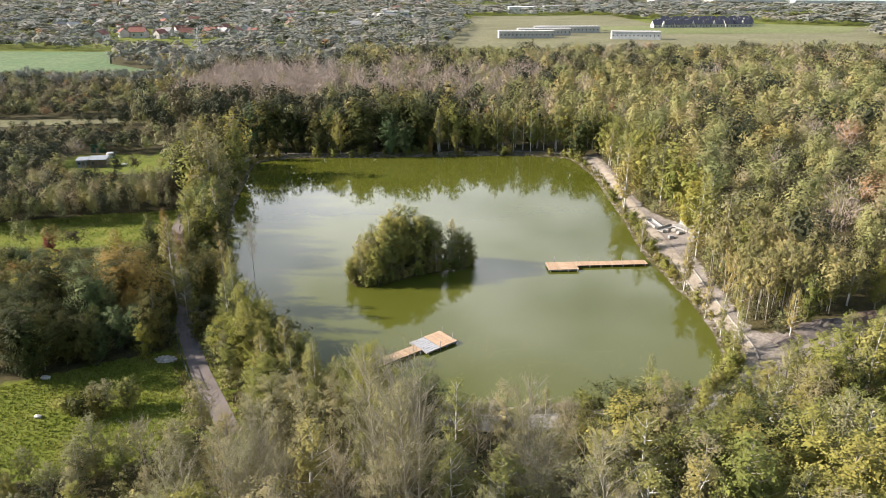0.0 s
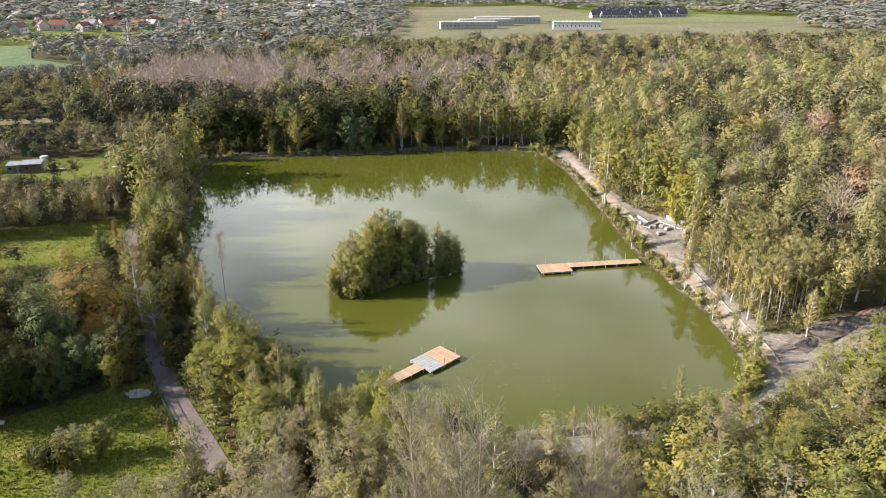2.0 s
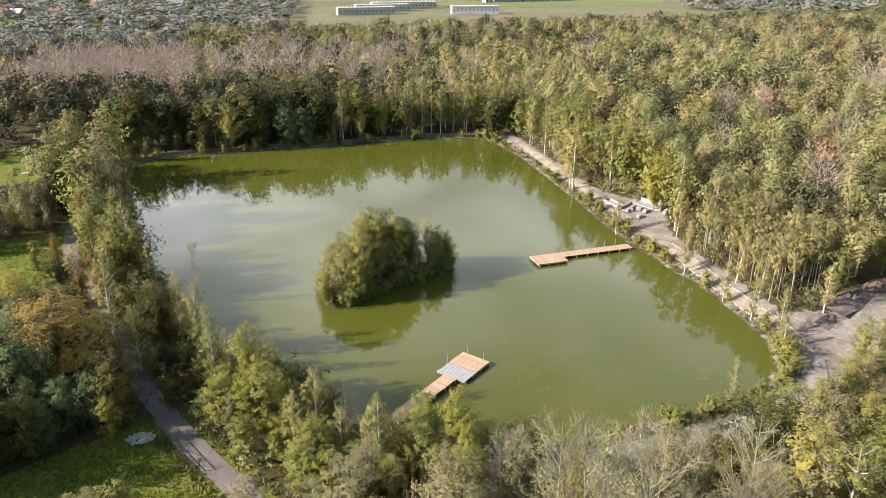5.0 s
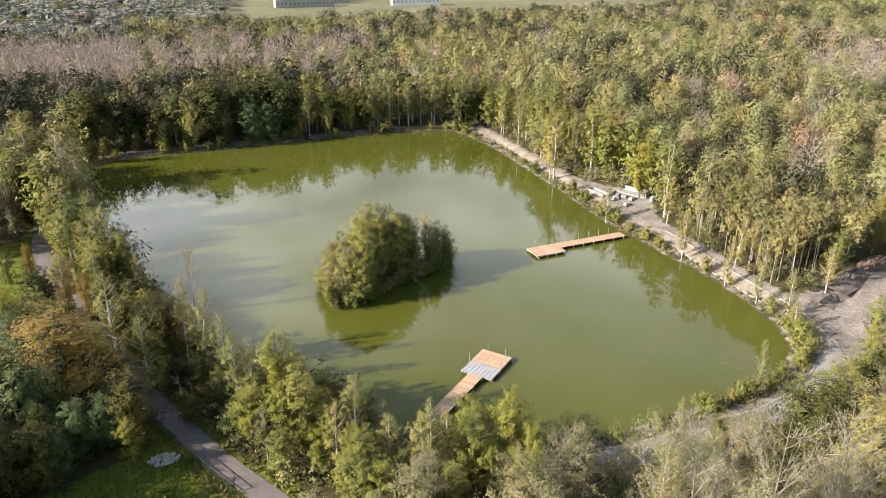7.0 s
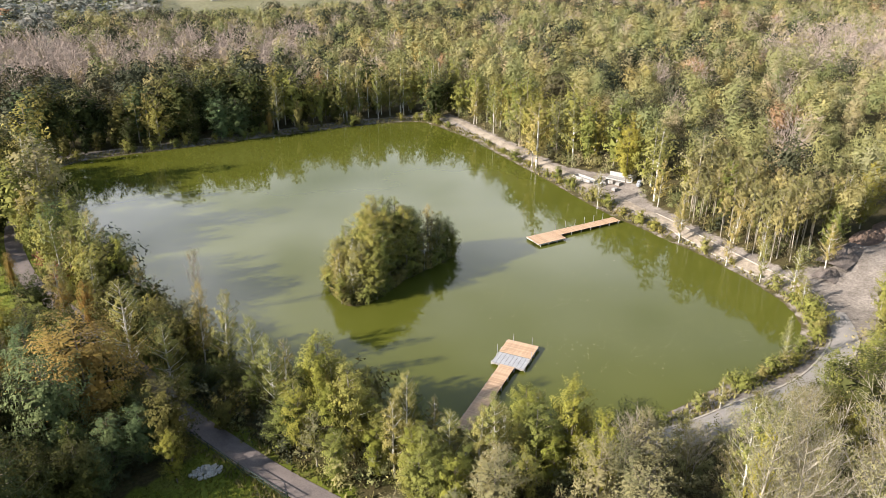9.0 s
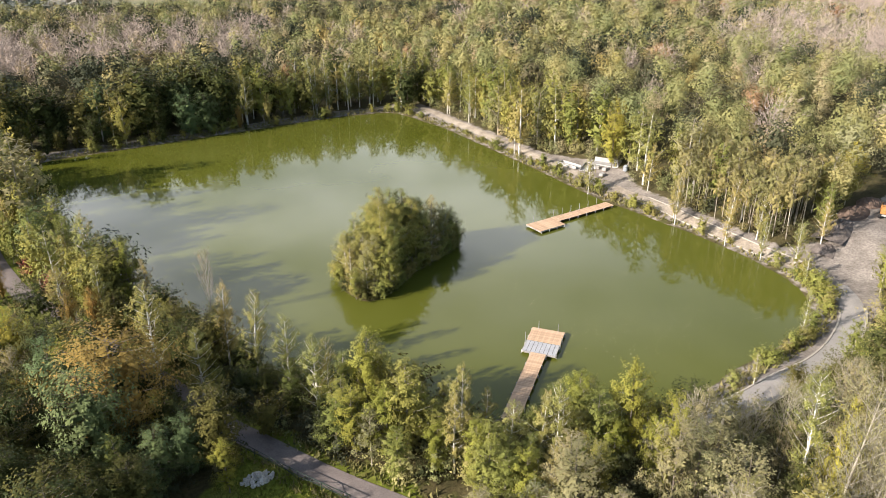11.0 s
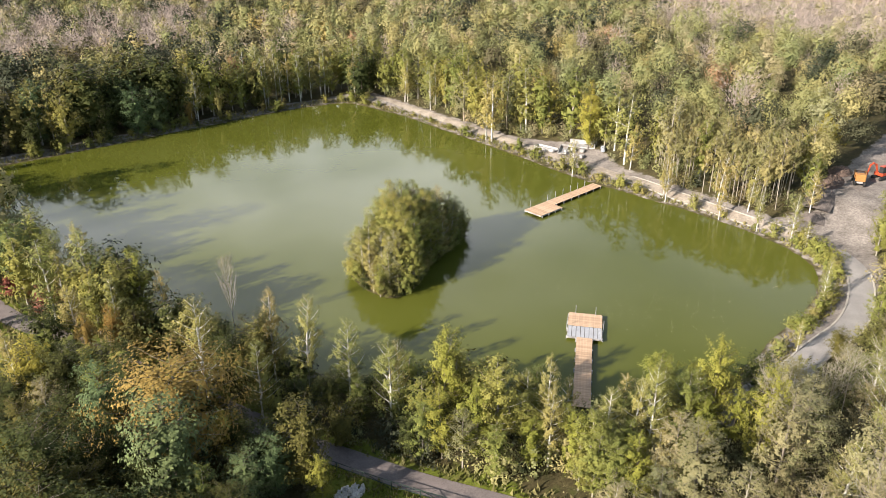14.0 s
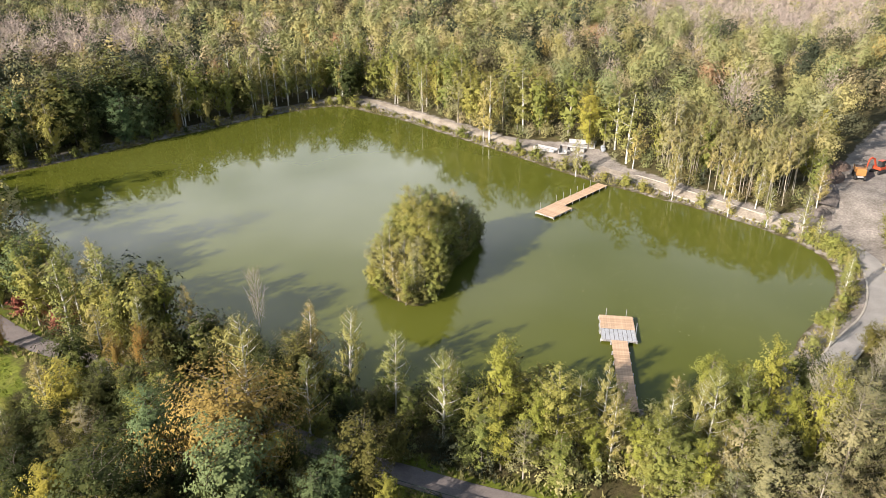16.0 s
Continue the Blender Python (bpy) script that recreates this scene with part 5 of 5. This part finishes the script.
def stone_mesh(seed, size):
    bm = bmesh.new()
    bmesh.ops.create_icosphere(bm, subdivisions=1, radius=size)
    r = np.random.default_rng(seed)
    for v in bm.verts:
        v.co *= 0.7 + 0.6 * r.random()
        v.co.z *= 0.7
    me = bpy.data.meshes.new("stone")
    bm.to_mesh(me); bm.free()
    me.materials.append(PALE_STONE)
    return me


PALE_STONE = plain("pale_limestone", (0.38, 0.36, 0.33), (0.60, 0.58, 0.54), 2.0, 0.9)
stones = [stone_mesh(k, 0.30) for k in range(4)]
heap = tagged(new("stone_heap"), "heap of pale broken stones on the lawn", "stones")
heap.matrix_basis = pose(-44.6, 101.9, ground_at(-44.6, 101.9))
for k in range(90):
    a, r = small_rng.random() * 6.28, math.sqrt(small_rng.random())
    under("stone", stones[k % 4], heap, m=Matrix.LocRotScale((1.7 * r * math.cos(a), 1.0 * r * math.sin(a), 0.12 + 0.55 * (1 - r) * small_rng.random()), Euler(small_rng.random(3) * 6), [0.5 + 0.6 * small_rng.random()] * 3))
for x, y, s in ((-61.0, 96.3, 2.2), (-56.8, 86.0, 1.6)):
    b = new("boulder", stones[1])
    b.matrix_basis = Matrix.LocRotScale((x, y, ground_at(x, y) + 0.2), None, (s * 1.3, s, s * 0.9))
    tagged(b, "pale boulder lying in the grass", "boulder")

# lawn bushes
for key, x, y, h, wide in (("willow", -47.4, 87.6, 5.4, 1.3), ("dark_shrub", -51.0, 86.8, 3.4, 1.2), ("yellow_shrub", -44.8, 88.6, 5.0, 1.1), ("shrub", -53.2, 87.4, 2.6, 1.2), ("dark_shrub", -48.6, 86.2, 3.8, 1.1), ("willow", -49.3, 88.0, 4.6, 1.3)):
    plant(key, x, y, h, wide)

# garden sheds
TIMBER_GREY = plain("weathered_boards", (0.14, 0.11, 0.085), (0.22, 0.18, 0.14), 2.0, 0.9)
SHED_GREEN = plain("green_paint", (0.03, 0.09, 0.06), (0.045, 0.12, 0.08), 2.0, 0.7)
POLY_WHITE = plain("pale_sheet", (0.24, 0.26, 0.29), (0.32, 0.345, 0.375), 1.0, 0.5)


def shed(x, y, l, w, h, turn, wall, roof, label):
    root = new("garden_shed")
    root.matrix_basis = pose(x, y, ground_at(x, y), 0, 0, turn)
    part("wall", box(bmesh.new(), 0, 0, h / 2 - 0.1, l, w, h + 0.2), wall, root)
    b = box(bmesh.new(), 0, 0, 0, l + 0.5, w + 0.6, 0.12)
    b.transform(pose(0, 0, h + 0.18, 6))
    part("roof", b, roof, root)
    part("door", box(bmesh.new(), l * 0.15, -w / 2 - 0.02, 0.95, 0.9, 0.08, 1.9), TIMBER_GREY, root)
    part("window", box(bmesh.new(), -l * 0.25, -w / 2 - 0.02, 1.4, 0.8, 0.08, 0.7), DARK_GLASS, root)
    return tagged(root, label, "shed", "garden sheds")


shed(-110.5, 226.5, 5.2, 3.6, 2.6, 8, TIMBER_GREY, POLY_WHITE, "weathered garden shed with a pale sheet roof")
shed(-115.2, 225.5, 3.0, 3.0, 2.4, 8, POLY_WHITE, POLY_WHITE, "small pale greenhouse beside a garden shed")
shed(-119.5, 245.5, 3.4, 2.8, 2.8, -5, SHED_GREEN, SHED_GREEN, "tall green painted garden shed")
bm = bmesh.new()
bmesh.ops.create_cone(bm, cap_ends=True, segments=20, radius1=1.2, radius2=1.2, depth=1.6, matrix=pose(0, 0, 0.75))
bmesh.ops.bevel(bm, geom=[e for e in bm.edges if len(e.link_faces) == 2 and e.calc_face_angle() > 1], offset=0.12, segments=2, affect="EDGES")
tank = part("water_tank", bm, WHITE_SHEET, None)
tank.matrix_basis = pose(-112.2, 238.5, ground_at(-112.2, 238.5))
tagged(tank, "round white water tank in the garden", "tank")
for x, y, w in ((-102.8, 226.3, 2.6), (-87.3, 227.0, 2.0)):
    root = new("garden_table")
    root.matrix_basis = pose(x, y, ground_at(x, y), 0, 0, 10)
    part("tabletop", box(bmesh.new(), 0, 0, 0.75, w, 0.9, 0.06, 0, 0.01), WHITE_SHEET, root)
    for sx in (-1, 1):
        for sy in (-1, 1):
            part("leg", box(bmesh.new(), sx * (w / 2 - 0.1), sy * 0.38, 0.36, 0.07, 0.07, 0.72), WHITE_SHEET, root)
    tagged(root, "white garden table on the grass", "table", "garden tables")


# building site on the east bank
def trough(x, y, turn, l, label):
    """A U-shaped precast element lying open."""
    root = new("concrete_element")
    root.matrix_basis = pose(x, y, ground_at(x, y), 0, 0, turn)
    part("slab", box(bmesh.new(), 0, 0, 0.1, l, 2.0, 0.2, 0, 0.02), CONCRETE, root)
    for s in (-1, 1):
        part("side_wall", box(bmesh.new(), 0, s * 0.92, 0.42, l, 0.16, 0.5, 0, 0.02), CONCRETE, root)
    part("end_wall", box(bmesh.new(), l / 2 - 0.09, 0, 0.42, 0.16, 1.67, 0.5, 0, 0.02), CONCRETE, root)
    return tagged(root, label, "concrete element", "precast elements on the site")


trough(51.4, 166.6, 100, 5.5, "pale precast concrete trough on bare earth")
trough(53.6, 163.0, 35, 5.5, "pale precast concrete trough on bare earth")
part_wall = new("low_wall")
part_wall.matrix_basis = pose(57.4, 160.6, ground_at(57.4, 160.6), 0, 0, -62)
part("footing", box(bmesh.new(), 0, 0, 0.1, 6.4, 2.6, 0.3), CONCRETE, part_wall)
part("side_wall", box(bmesh.new(), 0, 1.1, 0.7, 6.4, 0.3, 1.0, 0, 0.02), CONCRETE, part_wall)
part("end_wall", box(bmesh.new(), 3.0, 0, 0.7, 0.3, 1.88, 1.0, 0, 0.02), CONCRETE, part_wall)
tagged(part_wall, "unfinished pale concrete wall on the building site", "wall")
for x, y, turn, mat, label in ((55.2, 158.6, 20, CONCRETE, "stack of grey paving slabs"), (54.6, 160.8, 60, PALE_STONE, "stack of pale kerb stones"), (52.6, 156.6, 10, CONCRETE, "stack of grey paving slabs"), (52.9, 161.2, 80, PALE_STONE, "stack of pale kerb stones")):
    root = new("slab_stack")
    root.matrix_basis = pose(x, y, ground_at(x, y), 0, 0, turn)
    part("pallet", box(bmesh.new(), 0, 0, 0.06, 1.2, 1.0, 0.14), TIMBER_GREY, root)
    for k in range(5):
        part("slab", box(bmesh.new(), small_rng.normal() * 0.03, small_rng.normal() * 0.03, 0.2 + 0.13 * k, 1.1, 0.95, 0.12, 0, 0.01), mat, root)
    tagged(root, label, "slabs", "stacks on the site")
for x, y in ((57.6, 154.6), (58.4, 155.3)):
    bm = bmesh.new()
    bmesh.ops.create_cube(bm, size=0.95, matrix=pose(0, 0, 0.45))
    bmesh.ops.bevel(bm, geom=bm.edges[:], offset=0.16, segments=2, affect="EDGES")
    bag = part("bulk_bag", bm, POLY_WHITE, None)
    bag.matrix_basis = pose(x, y, ground_at(x, y), 0, 0, 25)
    tagged(bag, "pale bulk bag of building material on bare earth", "bag", "bulk bags")


def mound(x, y, rx, ry, h, mat, label):
    bm = bmesh.new()
    bmesh.ops.create_grid(bm, x_segments=26, y_segments=26, size=1.0)
    for v in bm.verts:
        r = v.co.length
        n = noise.fractal(Vector((v.co.x * 3 + x, v.co.y * 3 + y, 0)), 0.8, 2.0, 4)
        v.co = Vector((v.co.x * rx, v.co.y * ry, h * max(0, math.cos(min(r, 1) * math.pi / 2)) * (1 + 0.45 * n) - 0.6 * max(0, r - 0.75)))
    ob = part("soil_mound", bm, mat, None)
    ob.matrix_basis = pose(x, y, ground_at(x, y) - 0.05, 0, 0, 15)
    return tagged(ob, label, "soil mound", "soil mounds on the site")


GREY_SOIL = plain("grey_soil", (0.12, 0.10, 0.088), (0.20, 0.17, 0.15), 0.9, 0.95)
BROWN_SOIL = plain("brown_soil", (0.12, 0.085, 0.065), (0.19, 0.135, 0.105), 0.9, 0.95)
mound(64.0, 107.6, 6.5, 2.6, 1.0, GREY_SOIL, "grey heap of dug soil beside the road")
mound(72.5, 110.0, 5.5, 2.6, 1.0, BROWN_SOIL, "brown heap of dug soil beside the road")
mound(57.5, 105.4, 3.0, 2.0, 0.5, GREY_SOIL, "grey heap of dug soil beside the road")
mound(80.0, 111.5, 4.0, 2.5, 1.0, BROWN_SOIL, "brown heap of dug soil beside the road")

ORANGE_PAINT = plain("orange_machine_paint", (0.42, 0.06, 0.025), (0.50, 0.08, 0.03), 1.0, 0.4, 0.5, 0.05)
AMBER_PAINT = plain("amber_machine_paint", (0.34, 0.16, 0.05), (0.42, 0.20, 0.06), 1.0, 0.45, 0.5, 0.05)
RUBBER = plain("black_rubber", (0.02, 0.02, 0.02), (0.04, 0.04, 0.04), 3.0, 0.85)


def wheel_mesh(r, w):
    bm = bmesh.new()
    bmesh.ops.create_cone(bm, cap_ends=True, segments=16, radius1=r, radius2=r, depth=w, matrix=pose(0, 0, 0, 90))
    bmesh.ops.bevel(bm, geom=[e for e in bm.edges if e.calc_face_angle(0) > 1], offset=0.06, segments=2, affect="EDGES")
    return bm


def excavator(x, y, turn):
    root = new("excavator")
    root.matrix_basis = pose(x, y, ground_at(x, y) + 0.05, 0, 0, turn)
    for s in (-1, 1):
        part("track", box(bmesh.new(), 0, s * 0.85, 0.35, 2.6, 0.42, 0.68, 0, 0.14), RUBBER, root, "black crawler track")
    body = part("body", box(bmesh.new(), -0.35, 0, 1.15, 2.3, 1.9, 0.75, 0, 0.12), ORANGE_PAINT, root)
    part("counterweight", box(bmesh.new(), -1.35, 0, 1.15, 0.4, 1.8, 0.85, 0, 0.12), ORANGE_PAINT, body)
    cab = part("cab", box(bmesh.new(), 0.2, 0.5, 2.1, 1.3, 0.85, 1.3, 0, 0.08), RUBBER, root, "dark glazed cab")
    for s in (-1, 1):
        part("window", box(bmesh.new(), 0.2, 0.5 + s * 0.43, 2.25, 0.95, 0.03, 0.75), DARK_GLASS, cab)
    part("cab_roof", box(bmesh.new(), 0.2, 0.5, 2.8, 1.35, 0.9, 0.1, 0, 0.03), ORANGE_PAINT, cab)
    v, f = tube([(0.7, -0.2, 1.3), (1.7, -0.2, 3.2), (2.6, -0.2, 3.6), (3.5, -0.2, 3.2)], [0.17, 0.22, 0.2, 0.14], 6)
    under("boom", mesh_of("boom", v, f, ORANGE_PAINT), root)
    v, f = tube([(3.35, -0.2, 3.45), (3.6, -0.2, 2.4), (3.7, -0.2, 1.3)], [0.15, 0.14, 0.09], 6)
    under("stick", mesh_of("stick", v, f, ORANGE_PAINT), root)
    part("bucket", box(bmesh.new(), 3.6, -0.2, 1.0, 0.7, 0.8, 0.65, 0, 0.12), GREY_ROOF, root, "worn steel bucket")
    return tagged(root, "orange-red crawler excavator on the sandy road", "excavator")


def dumper(x, y, turn):
    root = new("dump_truck")
    root.matrix_basis = pose(x, y, ground_at(x, y) + 0.05, 0, 0, turn)
    part("chassis", box(bmesh.new(), 0, 0, 0.8, 4.6, 1.1, 0.35, 0, 0.05), GREY_ROOF, root)
    bm = box(bmesh.new(), -0.7, 0, 1.35, 3.0, 2.0, 0.2)
    for s in (-1, 1):
        box(bm, -0.7, s * 0.97, 1.75, 3.0, 0.1, 0.7)
    box(bm, 0.78, 0, 1.85, 0.1, 2.0, 0.9)
    box(bm, -2.18, 0, 1.65, 0.1, 2.0, 0.5)
    skip = part("skip", bm, AMBER_PAINT, root, "amber tipping skip filled with dark soil")
    part("load", box(bmesh.new(), -0.7, 0, 1.75, 2.8, 1.8, 0.6, 0, 0.25), BROWN_SOIL, skip, "dark soil")
    part("cab", box(bmesh.new(), 1.75, 0, 1.7, 1.1, 1.8, 1.4, 0, 0.12), AMBER_PAINT, root)
    for px in (-1.7, -0.4, 1.7):
        for s in (-1, 1):
            part("wheel", wheel_mesh(0.52, 0.4), RUBBER, root, m=pose(px, s * 0.85, 0.52))
    return tagged(root, "amber dump truck loaded with dark soil", "truck")


excavator(81.5, 104.6, 165)
dumper(76.0, 106.2, 205)


# ---- ground cover ----
def tufts(name, spots, size, colour, label, category, per=3):
    """Little upright blades in clusters."""
    spots = np.asarray(spots)
    n = len(spots) * per
    c = np.repeat(spots, per, 0) + small_rng.normal(size=(n, 2)) * size * 0.5
    z = height(c[:, 0], c[:, 1])
    an = small_rng.random(n) * 6.28
    s = size * (0.5 + small_rng.random(n))
    dx, dy = np.cos(an) * s * 0.35, np.sin(an) * s * 0.35
    lx, ly = small_rng.normal(size=(2, n)) * s * 0.35
    tri = np.stack([np.column_stack([c[:, 0] - dx, c[:, 1] - dy, z - 0.03]), np.column_stack([c[:, 0] + dx, c[:, 1] + dy, z - 0.03]), np.column_stack([c[:, 0] + lx, c[:, 1] + ly, z + s])], 1).reshape(-1, 3)
    tone = np.repeat(np.clip(0.5 + 0.5 * bumps(c[:, 0], c[:, 1], 3.0, 2.0), 0, 1), 3)
    me = mesh_of(name, tri, np.arange(n * 3).reshape(-1, 3), colour, tone=tone)
    return tagged(new(name, me), label, category, kind="stuff")


GRASS_BLADES = foliage("grass_blades", [(0.0, (0.125, 0.165, 0.026)), (0.5, (0.190, 0.215, 0.036)), (1.0, (0.255, 0.245, 0.070))], 0.3, 0.35, "tone")
WEED_BLADES = foliage("bank_weeds", [(0.0, (0.15, 0.155, 0.055)), (0.5, (0.215, 0.200, 0.085)), (1.0, (0.30, 0.255, 0.13))], 0.3, 0.35, "tone")


def in_poly(poly, gap, margin=0.5):
    x, y = scatter(poly[:, 0].min(), poly[:, 0].max(), poly[:, 1].min(), poly[:, 1].max(), gap)
    k = inside(x, y, poly) & (line_distance(x, y, PATH_WEST) > 1.7)
    return np.column_stack([x[k], y[k]])


tufts("lawn_grass", in_poly(LAWN, 0.5), 0.26, GRASS_BLADES, "uneven green lawn grass", "grass", 4)
tufts("field_grass", in_poly(WEST_FIELD, 1.0), 0.3, GRASS_BLADES, "mown green grass of the field", "grass", 3)
x, y = scatter(-72, 56, 76, 250, 0.75)
d = line_distance(x, y, POND, True)
k = ~inside(x, y, POND) & (d > 0.1) & ((d < 2.6) | (line_distance(x, y, PATH_WEST) < 3.4) & (y < 170)) & (line_distance(x, y, PATH_WEST) > 1.7) & (line_distance(x, y, PATH_EAST) > 1.5) & (line_distance(x, y, PATH_SOUTH) > 2.0)
tufts("bank_weeds", np.column_stack([x[k], y[k]]), 0.45, WEED_BLADES, "rough dry weeds on the banks", "weeds", 5)

# fallen leaves on the water
v, f = [], []
for cx, cy, sx, sy, n in ((8, 107, 7, 3, 70), (25, 104, 8, 4, 90), (14, 104, 8, 6, 90), (31, 99, 4, 3, 40), (12.7, 119, 9, 4, 60), (-5, 95, 4, 2, 40), (20, 128, 10, 5, 40), (2, 124, 6, 5, 30)):
    for k in range(n * 3 // 5):
        x, y = cx + small_rng.normal() * sx * 0.6, cy + small_rng.normal() * sy * 0.6
        if inside(np.array([x]), np.array([y]), POND)[0]:
            a, s = small_rng.random() * 6.28, 0.04 + 0.06 * small_rng.random()
            o = len(v)
            v += [(x + s * math.cos(a + q), y + s * math.sin(a + q), 0.012) for q in (0, 1.6, 3.14, 4.7)]
            f.append((o, o + 1, o + 2, o + 3))
me = mesh_of("floating_leaves", np.array(v), np.array(f), plain("yellow_fallen_leaf", (0.42, 0.38, 0.16), (0.55, 0.50, 0.28), 1.0, 0.7, 0.2, 0.0))
tagged(new("floating_leaves", me), "small yellow leaves floating on the pond", "leaves", kind="stuff")
